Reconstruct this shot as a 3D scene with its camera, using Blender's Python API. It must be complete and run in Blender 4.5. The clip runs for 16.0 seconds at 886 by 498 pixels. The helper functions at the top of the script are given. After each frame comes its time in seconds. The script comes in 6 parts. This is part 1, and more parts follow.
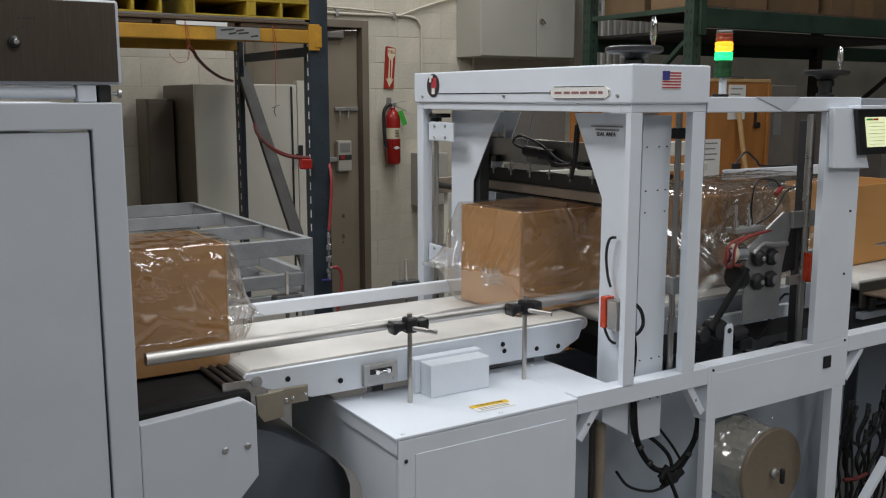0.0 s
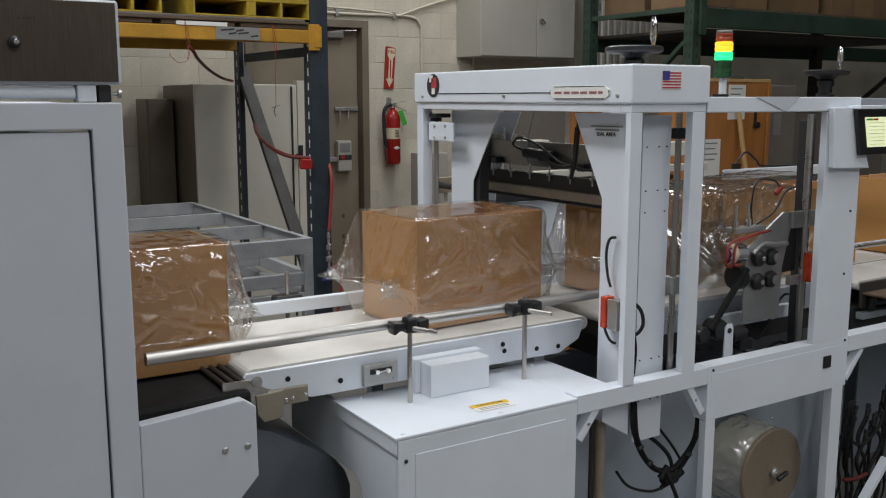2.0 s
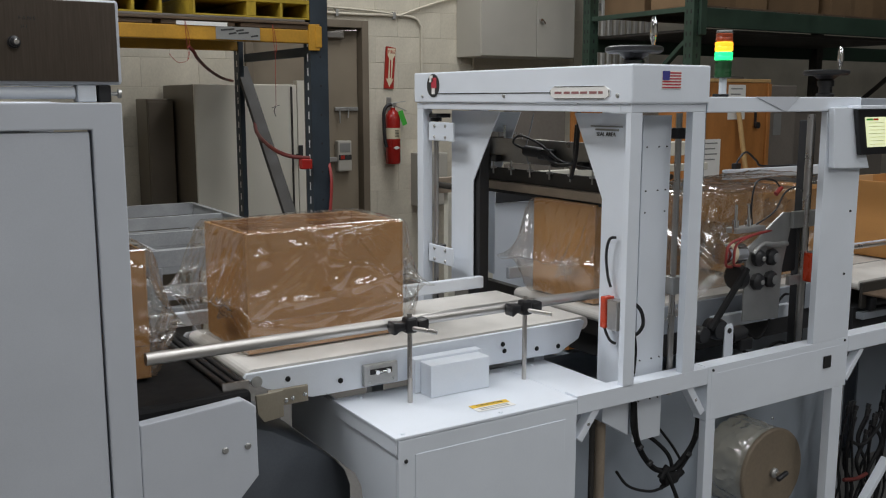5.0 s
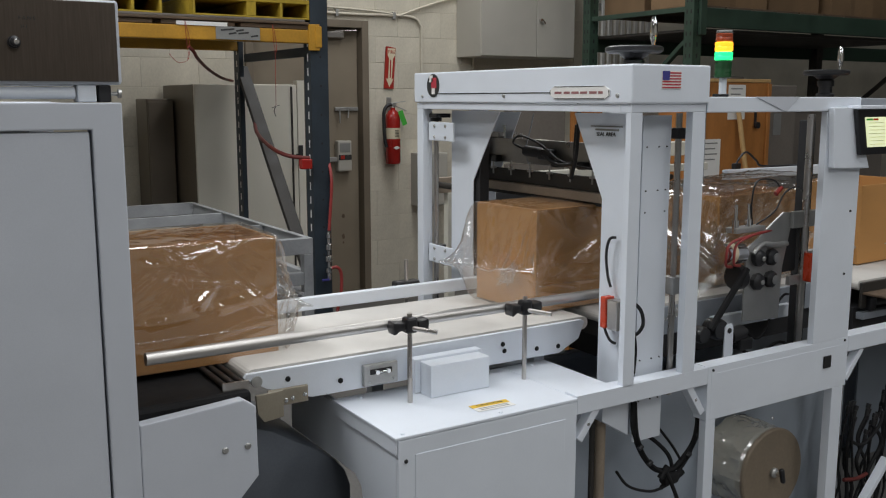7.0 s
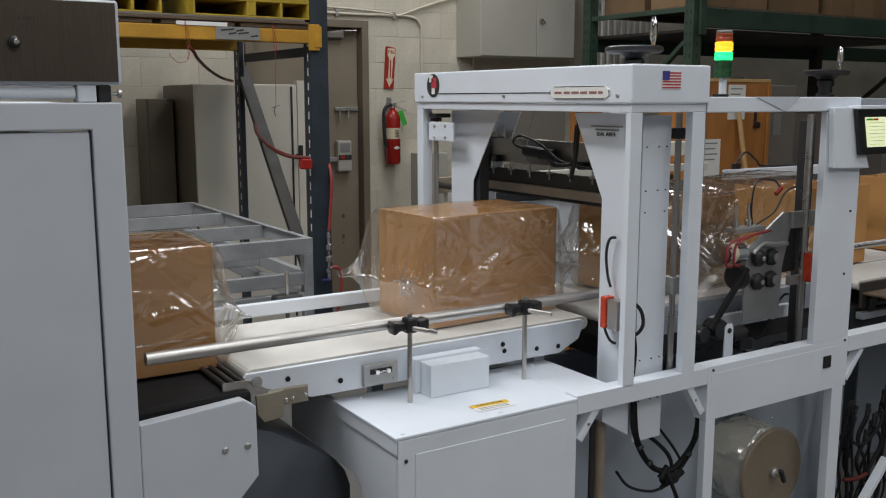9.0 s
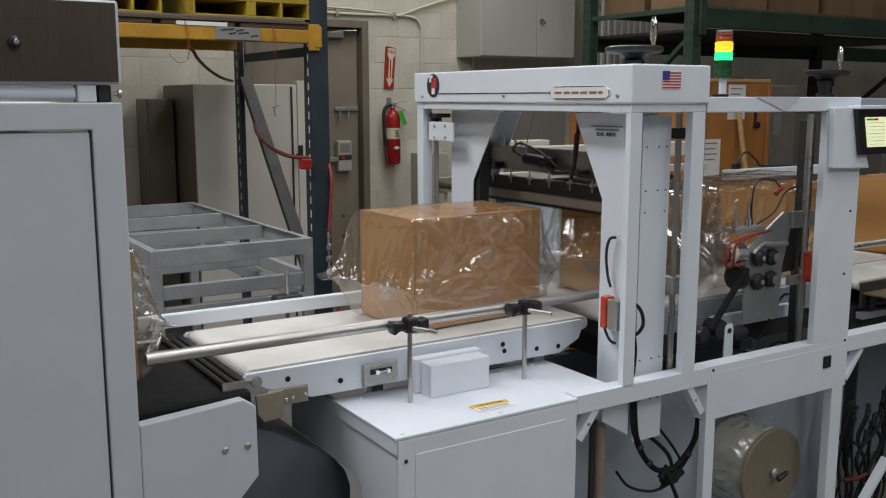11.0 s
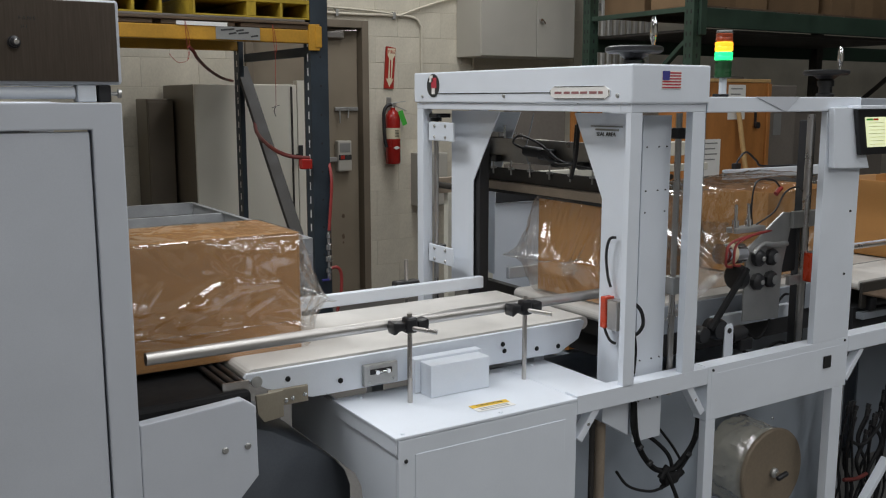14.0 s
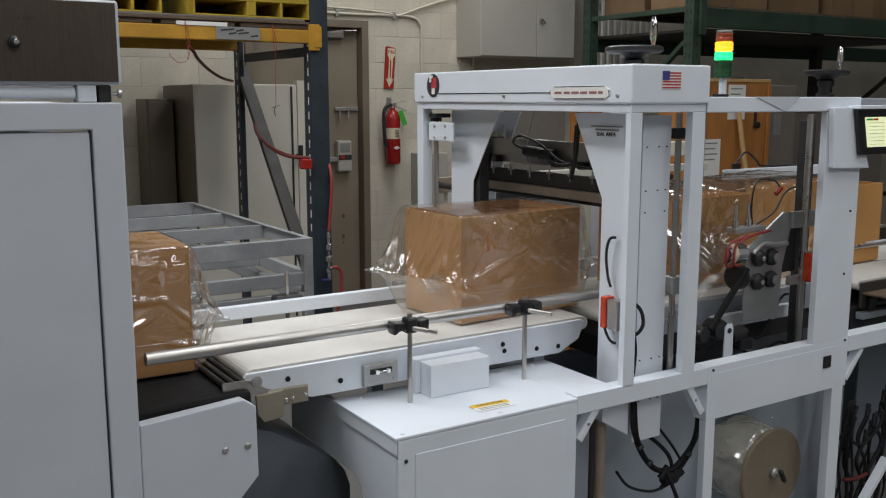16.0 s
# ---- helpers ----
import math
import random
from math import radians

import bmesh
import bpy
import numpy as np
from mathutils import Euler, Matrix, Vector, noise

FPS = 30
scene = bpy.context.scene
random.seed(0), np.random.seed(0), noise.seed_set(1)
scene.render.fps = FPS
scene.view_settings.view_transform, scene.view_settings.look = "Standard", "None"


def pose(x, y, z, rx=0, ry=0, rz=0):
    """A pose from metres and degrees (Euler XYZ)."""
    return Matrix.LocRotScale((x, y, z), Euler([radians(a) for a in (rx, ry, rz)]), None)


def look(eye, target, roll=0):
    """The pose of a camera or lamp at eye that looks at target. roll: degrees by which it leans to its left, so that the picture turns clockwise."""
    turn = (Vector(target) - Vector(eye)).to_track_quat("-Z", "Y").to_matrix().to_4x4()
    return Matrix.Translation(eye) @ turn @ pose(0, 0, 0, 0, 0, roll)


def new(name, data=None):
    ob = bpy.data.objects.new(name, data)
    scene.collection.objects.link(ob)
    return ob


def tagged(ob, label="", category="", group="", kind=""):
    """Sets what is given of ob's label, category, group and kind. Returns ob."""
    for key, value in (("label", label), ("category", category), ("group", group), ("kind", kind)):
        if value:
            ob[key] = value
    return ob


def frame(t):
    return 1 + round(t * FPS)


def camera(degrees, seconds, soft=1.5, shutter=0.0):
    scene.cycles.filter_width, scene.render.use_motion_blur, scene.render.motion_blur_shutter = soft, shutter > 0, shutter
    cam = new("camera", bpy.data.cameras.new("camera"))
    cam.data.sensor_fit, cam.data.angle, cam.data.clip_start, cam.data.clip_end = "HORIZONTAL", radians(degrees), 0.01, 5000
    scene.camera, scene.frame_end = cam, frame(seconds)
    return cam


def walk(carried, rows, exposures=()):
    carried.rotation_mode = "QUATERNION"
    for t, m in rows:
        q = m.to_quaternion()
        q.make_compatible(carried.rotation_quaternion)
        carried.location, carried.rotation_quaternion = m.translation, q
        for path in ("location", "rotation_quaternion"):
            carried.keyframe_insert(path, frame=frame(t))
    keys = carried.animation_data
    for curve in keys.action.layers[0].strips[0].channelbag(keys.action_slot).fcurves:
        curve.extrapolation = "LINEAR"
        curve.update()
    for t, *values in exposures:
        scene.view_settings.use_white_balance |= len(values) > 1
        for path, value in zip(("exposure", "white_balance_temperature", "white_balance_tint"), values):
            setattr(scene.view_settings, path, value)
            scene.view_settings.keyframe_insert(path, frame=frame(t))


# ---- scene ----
cam = camera(51.02, 16.0, soft=1.15, shutter=0.4)
EYE = (0.0, 0.0, 1.55)
YAW, PITCH = radians(57.717), radians(-9.197)
AIM = (EYE[0] + math.cos(PITCH) * math.cos(YAW), EYE[1] + math.cos(PITCH) * math.sin(YAW), EYE[2] + math.sin(PITCH))
walk(cam, [(0.0, look(EYE, AIM, 0)), (16.0, look(EYE, AIM, 0))], exposures=[(0.0, 0.0), (16.0, 0.0)])

# ---- light: fluorescent strips under the ceiling of a closed hall ----
world = bpy.data.worlds.new("hall_air")
world.use_nodes = True
world.node_tree.nodes["Background"].inputs[0].default_value = (0.5, 0.55, 0.6, 1)
world.node_tree.nodes["Background"].inputs[1].default_value = 0.03
scene.world = world


def strip_light(x, y, z, power, sx=0.8, sy=2.4, turn=0, tint=(0.97, 0.985, 1.0)):
    data = bpy.data.lights.new("ceiling_strip", "AREA")
    data.shape, data.size, data.size_y, data.energy, data.color = "RECTANGLE", sx, sy, power, tint
    ob = new("ceiling_strip", data)
    ob.matrix_basis = pose(x, y, z, 0, 0, turn)
    return ob


for lx, ly, lp in ((-3.4, -2.4, 36), (0.4, -3.2, 66), (3.4, -2.9, 42), (5.4, -4.2, 27), (7.0, -1.6, 18), (-2.8, 2.6, 52), (-0.4, 3.0, 96), (1.3, 1.0, 45), (3.7, -0.1, 31), (3.5, 4.9, 58), (7.6, 2.4, 14)):
    strip_light(lx, ly, 4.3, lp)


# ---- materials ----
def material(name, colour, rough=0.5, metal=0.0, spread=0.12, scale=6.0, grain=0.04, grain_scale=160.0, bump=0.05, stretch=(1, 1, 1), emit=0.0, random_tone=0.0, spec=0.5):
    m = bpy.data.materials.new(name)
    m.use_nodes = True
    nt = m.node_tree
    p = nt.nodes["Principled BSDF"]
    tc = nt.nodes.new("ShaderNodeTexCoord")
    mp = nt.nodes.new("ShaderNodeMapping")
    mp.inputs["Scale"].default_value = stretch
    nt.links.new(tc.outputs["Object"], mp.inputs["Vector"])
    big = nt.nodes.new("ShaderNodeTexNoise")
    big.inputs["Scale"].default_value, big.inputs["Detail"].default_value = scale, 5
    fine = nt.nodes.new("ShaderNodeTexNoise")
    fine.inputs["Scale"].default_value, fine.inputs["Detail"].default_value = grain_scale, 3
    nt.links.new(mp.outputs[0], big.inputs["Vector"])
    nt.links.new(mp.outputs[0], fine.inputs["Vector"])
    r1 = nt.nodes.new("ShaderNodeMapRange")
    r1.inputs[1].default_value, r1.inputs[2].default_value = 0.3, 0.7
    r1.inputs[3].default_value, r1.inputs[4].default_value = 1 - spread, 1 + spread
    nt.links.new(big.outputs["Fac"], r1.inputs[0])
    r2 = nt.nodes.new("ShaderNodeMapRange")
    r2.inputs[1].default_value, r2.inputs[2].default_value = 0.3, 0.7
    r2.inputs[3].default_value, r2.inputs[4].default_value = 1 - grain, 1 + grain
    nt.links.new(fine.outputs["Fac"], r2.inputs[0])
    mul = nt.nodes.new("ShaderNodeMath")
    mul.operation = "MULTIPLY"
    nt.links.new(r1.outputs[0], mul.inputs[0])
    nt.links.new(r2.outputs[0], mul.inputs[1])
    value = mul.outputs[0]
    if random_tone:
        info = nt.nodes.new("ShaderNodeObjectInfo")
        r3 = nt.nodes.new("ShaderNodeMapRange")
        r3.inputs[3].default_value, r3.inputs[4].default_value = 1 - random_tone, 1 + random_tone
        nt.links.new(info.outputs["Random"], r3.inputs[0])
        m3 = nt.nodes.new("ShaderNodeMath")
        m3.operation = "MULTIPLY"
        nt.links.new(value, m3.inputs[0])
        nt.links.new(r3.outputs[0], m3.inputs[1])
        value = m3.outputs[0]
    sc = nt.nodes.new("ShaderNodeVectorMath")
    sc.operation = "SCALE"
    sc.inputs[0].default_value = colour
    nt.links.new(value, sc.inputs["Scale"])
    nt.links.new(sc.outputs[0], p.inputs["Base Color"])
    p.inputs["Metallic"].default_value = metal
    p.inputs["Specular IOR Level"].default_value = spec
    rr = nt.nodes.new("ShaderNodeMapRange")
    rr.inputs[1].default_value, rr.inputs[2].default_value = 0.3, 0.7
    rr.inputs[3].default_value, rr.inputs[4].default_value = max(0.03, rough - 0.07), min(1, rough + 0.07)
    nt.links.new(big.outputs["Fac"], rr.inputs[0])
    nt.links.new(rr.outputs[0], p.inputs["Roughness"])
    if bump:
        b = nt.nodes.new("ShaderNodeBump")
        b.inputs["Strength"].default_value, b.inputs["Distance"].default_value = bump, 0.004
        nt.links.new(fine.outputs["Fac"], b.inputs["Height"])
        nt.links.new(b.outputs[0], p.inputs["Normal"])
    if emit:
        p.inputs["Emission Color"].default_value = (*colour, 1)
        p.inputs["Emission Strength"].default_value = emit
    return m


def film_material(name, base, haze, wrinkle, milk=(0.8, 0.82, 0.84), rough=0.03):
    """Clear plastic film: mostly lets light through, crumpled in patches, with a gloss that grows at grazing angles."""
    m = bpy.data.materials.new(name)
    m.use_nodes = True
    nt = m.node_tree
    nt.nodes.remove(nt.nodes["Principled BSDF"])
    out = nt.nodes["Material Output"]
    clear = nt.nodes.new("ShaderNodeBsdfTransparent")
    clear.inputs[0].default_value = (0.97, 0.97, 0.96, 1)
    gloss = nt.nodes.new("ShaderNodeBsdfGlossy")
    gloss.inputs["Roughness"].default_value = rough
    milky = nt.nodes.new("ShaderNodeBsdfDiffuse")
    milky.inputs[0].default_value = (*milk, 1)
    tc = nt.nodes.new("ShaderNodeTexCoord")
    mp = nt.nodes.new("ShaderNodeMapping")
    mp.inputs["Rotation"].default_value = (0.4, 0.9, 0.2)
    mp.inputs["Scale"].default_value = (38, 15, 13)
    nt.links.new(tc.outputs["Object"], mp.inputs[0])
    n = nt.nodes.new("ShaderNodeTexNoise")
    n.inputs["Scale"].default_value, n.inputs["Detail"].default_value = 1.0, 3
    n.inputs["Distortion"].default_value = 0.8
    nt.links.new(mp.outputs[0], n.inputs["Vector"])
    patch = nt.nodes.new("ShaderNodeTexNoise")
    patch.inputs["Scale"].default_value, patch.inputs["Detail"].default_value = 9.0, 1
    nt.links.new(tc.outputs["Object"], patch.inputs["Vector"])
    calm = nt.nodes.new("ShaderNodeMapRange")
    calm.inputs[1].default_value, calm.inputs[2].default_value = 0.44, 0.66
    calm.inputs[3].default_value, calm.inputs[4].default_value = 0.12, 1.0
    nt.links.new(patch.outputs["Fac"], calm.inputs[0])
    high = nt.nodes.new("ShaderNodeMath")
    high.operation = "MULTIPLY"
    nt.links.new(n.outputs["Fac"], high.inputs[0])
    nt.links.new(calm.outputs[0], high.inputs[1])
    b = nt.nodes.new("ShaderNodeBump")
    b.inputs["Strength"].default_value, b.inputs["Distance"].default_value = wrinkle, 0.012
    nt.links.new(high.outputs[0], b.inputs["Height"])
    nt.links.new(b.outputs[0], gloss.inputs["Normal"])
    lw = nt.nodes.new("ShaderNodeLayerWeight")
    lw.inputs["Blend"].default_value = 0.5
    power = nt.nodes.new("ShaderNodeMath")
    power.operation = "POWER"
    power.inputs[1].default_value = 3.0
    nt.links.new(lw.outputs["Facing"], power.inputs[0])
    add = nt.nodes.new("ShaderNodeMath")
    add.operation, add.use_clamp = "MULTIPLY_ADD", True
    add.inputs[1].default_value, add.inputs[2].default_value = 0.5, base
    nt.links.new(power.outputs[0], add.inputs[0])
    mix1 = nt.nodes.new("ShaderNodeMixShader")
    mix1.inputs[0].default_value = haze
    nt.links.new(clear.outputs[0], mix1.inputs[1])
    nt.links.new(milky.outputs[0], mix1.inputs[2])
    mix2 = nt.nodes.new("ShaderNodeMixShader")
    nt.links.new(add.outputs[0], mix2.inputs[0])
    nt.links.new(mix1.outputs[0], mix2.inputs[1])
    nt.links.new(gloss.outputs[0], mix2.inputs[2])
    nt.links.new(mix2.outputs[0], out.inputs[0])
    return m


WHITE = material("white_powder_coat", (0.73, 0.775, 0.84), 0.38, spread=0.03, grain=0.02, grain_scale=400, bump=0.03)
TUNNEL = material("grey_white_enamel", (0.57, 0.60, 0.655), 0.42, spread=0.03, grain=0.02, grain_scale=400, bump=0.03)
SATIN = material("satin_rail_steel", (0.56, 0.54, 0.515), 0.42, 1.0, 0.05, 9, 0.02, 220, 0.0)
STEEL = material("stainless_steel", (0.50, 0.475, 0.45), 0.30, 0.95, 0.06, 9, 0.03, 220, 0.008)
BRUSHED = material("brushed_panel_steel", (0.10, 0.082, 0.068), 0.42, 1.0, 0.12, 3, 0.10, 300, 0.05, (1, 1, 0.05))
CHROME = material("polished_chrome", (0.75, 0.75, 0.76), 0.10, 1.0, 0.03, 8, 0.02, 200, 0.0)
DULL = material("zinc_plate", (0.46, 0.46, 0.45), 0.42, 0.8, 0.12, 12, 0.06, 240, 0.05)
BLACK = material("black_plastic", (0.016, 0.016, 0.018), 0.38, 0, 0.15, 14, 0.06, 200, 0.04)
RUBBER = material("black_rubber", (0.012, 0.012, 0.013), 0.7, 0, 0.2, 20, 0.1, 200, 0.08, spec=0.25)
BELT = material("cream_belt_fabric", (0.61, 0.59, 0.555), 0.75, 0, 0.10, 7, 0.05, 500, 0.12)
CARD = material("corrugated_cardboard", (0.50, 0.252, 0.080), 0.80, 0, 0.06, 5, 0.02, 90, 0.04, (1, 1, 3), random_tone=0.05)
CARDIN = material("cardboard_inside", (0.60, 0.36, 0.17), 0.85, 0, 0.05, 5, 0.02, 90, 0.04)
FILM = film_material("clear_shrink_film", 0.20, 0.022, 0.26, rough=0.045)
ROLLFILM = film_material("film_roll_plastic", 0.20, 0.16, 0.9)
BUNCH = film_material("bunched_film", 0.24, 0.07, 0.5)
WOUND = film_material("wound_film", 0.20, 0.55, 0.22, (0.56, 0.53, 0.45), 0.07)
BLOCK = material("painted_concrete_block", (0.61, 0.565, 0.465), 0.85, 0, 0.14, 2.6, 0.05, 90, 0.16, (1, 1, 0.6), random_tone=0.05)
JOINT = material("mortar_joint", (0.58, 0.54, 0.45), 0.9, 0, 0.10, 4, 0.08, 120, 0.3)
CONCRETE = material("sealed_concrete", (0.13, 0.125, 0.12), 0.5, 0, 0.2, 1.5, 0.1, 60, 0.1)
CEIL = material("ceiling_deck", (0.45, 0.45, 0.44), 0.8, 0, 0.08, 1, 0.05, 30, 0.1)
DOORPAINT = material("taupe_door_paint", (0.245, 0.203, 0.148), 0.55, 0, 0.10, 3, 0.04, 150, 0.05)
FRAMEPAINT = material("brown_frame_paint", (0.185, 0.152, 0.112), 0.5, 0, 0.10, 4, 0.04, 150, 0.05)
YELLOW = material("yellow_rack_paint", (0.46, 0.235, 0.018), 0.45, 0, 0.18, 7, 0.08, 90, 0.08)
PALLETY = material("yellow_painted_wood", (0.40, 0.275, 0.02), 0.7, 0, 0.2, 9, 0.1, 60, 0.15)
BLUE = material("dark_blue_rack_paint", (0.020, 0.031, 0.043), 0.5, 0, 0.2, 8, 0.08, 120, 0.06)
GREEN = material("dark_green_rack_paint", (0.028, 0.055, 0.038), 0.5, 0, 0.2, 8, 0.08, 120, 0.06)
DARKSTEEL = material("dark_bare_steel", (0.032, 0.028, 0.024), 0.6, 0.0, 0.2, 10, 0.08, 150, 0.06)
GREYMETAL = material("grey_galvanised_steel", (0.34, 0.35, 0.36), 0.5, 0.25, 0.14, 9, 0.06, 120, 0.06)
CABINET = material("off_white_enamel", (0.79, 0.76, 0.66), 0.35, 0, 0.04, 3, 0.02, 200, 0.02)
CABDARK = material("brown_grey_enamel", (0.155, 0.128, 0.095), 0.45, 0, 0.10, 3, 0.03, 200, 0.02)
GREYBOX = material("beige_grey_enamel", (0.46, 0.44, 0.39), 0.5, 0, 0.05, 3, 0.03, 150, 0.03)
RED = material("red_gloss_paint", (0.34, 0.017, 0.013), 0.25, 0, 0.08, 8, 0.03, 200, 0.02)
REDHOSE = material("red_air_hose", (0.30, 0.042, 0.038), 0.45, 0, 0.1, 10, 0.05, 200, 0.05)
DARKRED = material("dark_red_hose", (0.12, 0.018, 0.014), 0.5, 0, 0.1, 10, 0.05, 200, 0.05)
LENS = material("red_sensor_lens", (0.55, 0.055, 0.02), 0.25, 0, 0.08, 20, 0.05, 200, 0.0)
ORANGE = material("varnished_plywood", (0.40, 0.165, 0.045), 0.45, 0, 0.16, 4, 0.08, 50, 0.05, (4, 4, 0.7))
WOOD = material("pale_pine", (0.52, 0.33, 0.14), 0.55, 0, 0.12, 8, 0.08, 60, 0.08, (6, 6, 0.8))
DECK = material("rough_board", (0.115, 0.078, 0.05), 0.8, 0, 0.25, 6, 0.12, 60, 0.2, (0.6, 5, 5))
KRAFT = material("brown_core_board", (0.22, 0.175, 0.125), 0.7, 0, 0.06, 8, 0.05, 90, 0.05)
PAPER = material("white_paper", (0.78, 0.77, 0.74), 0.8, 0, 0.03, 8, 0.02, 150, 0.02)
INK = material("dark_ink", (0.03, 0.03, 0.03), 0.7, 0, 0.05, 8, 0.02, 150, 0.0)
NAMEINK = material("faded_red_grey_ink", (0.30, 0.13, 0.13), 0.6, 0, 0.05, 8, 0.02, 150, 0.0)
FLAGRED = material("flag_red_ink", (0.45, 0.04, 0.06), 0.6, 0, 0.05, 8, 0.02, 150, 0.0)
FLAGBLUE = material("flag_blue_ink", (0.05, 0.05, 0.25), 0.6, 0, 0.05, 8, 0.02, 150, 0.0)
SIGNRED = material("sign_red", (0.36, 0.025, 0.015), 0.45, 0, 0.1, 8, 0.03, 150, 0.0)
SIGNCREAM = material("sign_cream", (0.66, 0.58, 0.42), 0.5, 0, 0.06, 8, 0.03, 150, 0.0)
LABELYELLOW = material("label_yellow", (0.78, 0.50, 0.02), 0.5, 0, 0.05, 8, 0.03, 150, 0.0)
TAGGREEN = material("green_tag_card", (0.06, 0.42, 0.05), 0.6, 0, 0.05, 8, 0.03, 150, 0.0)
TWINE = material("red_twine", (0.30, 0.04, 0.025), 0.8, 0, 0.1, 30, 0.1, 300, 0.1)
BROWNBAR = material("brown_coated_bar", (0.30, 0.24, 0.18), 0.55, 0, 0.12, 9, 0.06, 150, 0.05)
GREY = material("machine_grey", (0.27, 0.295, 0.33), 0.5, 0, 0.06, 6, 0.04, 200, 0.04)
GREYTAPE = material("grey_tape", (0.24, 0.24, 0.23), 0.6, 0, 0.08, 9, 0.05, 120, 0.05)
GLOWGREEN = material("lit_green_lens", (0.02, 0.85, 0.25), 0.3, 0, 0.1, 40, 0.05, 200, 0, emit=1.3)
GLOWAMBER = material("lit_amber_lens", (1.0, 0.42, 0.02), 0.3, 0, 0.1, 40, 0.05, 200, 0, emit=1.4)
DIMRED = material("unlit_red_lens", (0.30, 0.05, 0.015), 0.3, 0, 0.1, 40, 0.05, 200, 0)
DARKGREEN = material("dark_green_lens", (0.015, 0.07, 0.025), 0.3, 0, 0.1, 40, 0.05, 200, 0)
SCREEN = material("lit_screen", (0.80, 0.85, 0.52), 0.3, 0, 0.02, 40, 0.02, 200, 0, emit=0.6)
# near-black for black parts and holes, and for shade put in as colour
SHADOWBOX = material("black_parts_and_shade", (0.02, 0.02, 0.022), 0.7, 0, 0.1, 8, 0.05, 100, 0.02)


# ---- mesh helpers ----
def root(name, x, y, z, label, category, group="", kind=""):
    e = new(name)
    e.location = (x, y, z)
    e.empty_display_size = 0.05
    return tagged(e, label, category, group, kind)


def origin_of(ob):
    v = Vector((0, 0, 0))
    while ob:
        v += ob.matrix_basis.translation
        ob = ob.parent
    return v


def part(name, bm, mat, parent=None, label="", smooth=True):
    """Links a bmesh, given in the hall's coordinates, as one mesh object under a thing or a part."""
    me = bpy.data.meshes.new(name)
    if parent is not None:
        bm.transform(Matrix.Translation(-origin_of(parent)))
    bm.to_mesh(me)
    bm.free()
    for m in (mat if isinstance(mat, (list, tuple)) else (mat,)):
        me.materials.append(m)
    curved = [f.use_smooth for f in me.polygons]
    if smooth and any(curved):
        me.set_sharp_from_angle(angle=radians(32))
        me.polygons.foreach_set("use_smooth", curved)
    ob = new(name, me)
    ob.parent = parent
    if label:
        ob["label"] = label
    return ob


def thing(name, bm, mat, label, category, group="", kind=""):
    """A one-mesh thing whose origin is the centre of its base."""
    xs = [v.co.x for v in bm.verts]
    ys = [v.co.y for v in bm.verts]
    zs = [v.co.z for v in bm.verts]
    o = Vector(((min(xs) + max(xs)) / 2, (min(ys) + max(ys)) / 2, min(zs)))
    bm.transform(Matrix.Translation(-o))
    ob = part(name, bm, mat)
    ob.location = o
    return tagged(ob, label, category, group, kind)


def join(*bms):
    a = bms[0]
    for b in bms[1:]:
        me = bpy.data.meshes.new("tmp")
        b.to_mesh(me)
        b.free()
        a.from_mesh(me)
        bpy.data.meshes.remove(me)
    return a


def tint(bm, i):
    for f in bm.faces:
        f.material_index = i
    return bm


def box(x0, x1, y0, y1, z0, z1, bev=0.003, seg=2):
    bm = bmesh.new()
    bmesh.ops.create_cube(bm, size=1)
    for v in bm.verts:
        v.co = Vector(((x0 + x1) / 2 + v.co.x * (x1 - x0), (y0 + y1) / 2 + v.co.y * (y1 - y0), (z0 + z1) / 2 + v.co.z * (z1 - z0)))
    if bev:
        b = min(bev, 0.45 * min(abs(x1 - x0), abs(y1 - y0), abs(z1 - z0)))
        bmesh.ops.bevel(bm, geom=list(bm.edges), offset=b, segments=seg, affect="EDGES", profile=0.5)
    return bm


def prism(outline, axis, a, b, bev=0.0):
    """An outline of (u, v) pushed along an axis from a to b. axis x: u, v = y, z; y: x, z; z: x, y."""
    bm = bmesh.new()

    def p(u, v, w):
        return {"x": (w, u, v), "y": (u, w, v), "z": (u, v, w)}[axis]

    lo = [bm.verts.new(p(u, v, a)) for u, v in outline]
    hi = [bm.verts.new(p(u, v, b)) for u, v in outline]
    n = len(outline)
    bm.faces.new(lo)
    bm.faces.new(hi[::-1])
    for i in range(n):
        bm.faces.new((lo[i], lo[(i + 1) % n], hi[(i + 1) % n], hi[i]))
    bmesh.ops.recalc_face_normals(bm, faces=bm.faces)
    if bev:
        bmesh.ops.bevel(bm, geom=list(bm.edges), offset=bev, segments=2, affect="EDGES", profile=0.5)
    return bm


def rounded(bm):
    for f in bm.faces:
        f.smooth = True
    return bm


def rod(p, q, r, seg=18, r2=None):
    p, q = Vector(p), Vector(q)
    bm = bmesh.new()
    d = q - p
    bmesh.ops.create_cone(bm, cap_ends=True, segments=seg, radius1=r, radius2=r if r2 is None else r2, depth=d.length)
    bm.transform(Matrix.Translation((p + q) / 2) @ d.to_track_quat("Z", "Y").to_matrix().to_4x4())
    return rounded(bm)


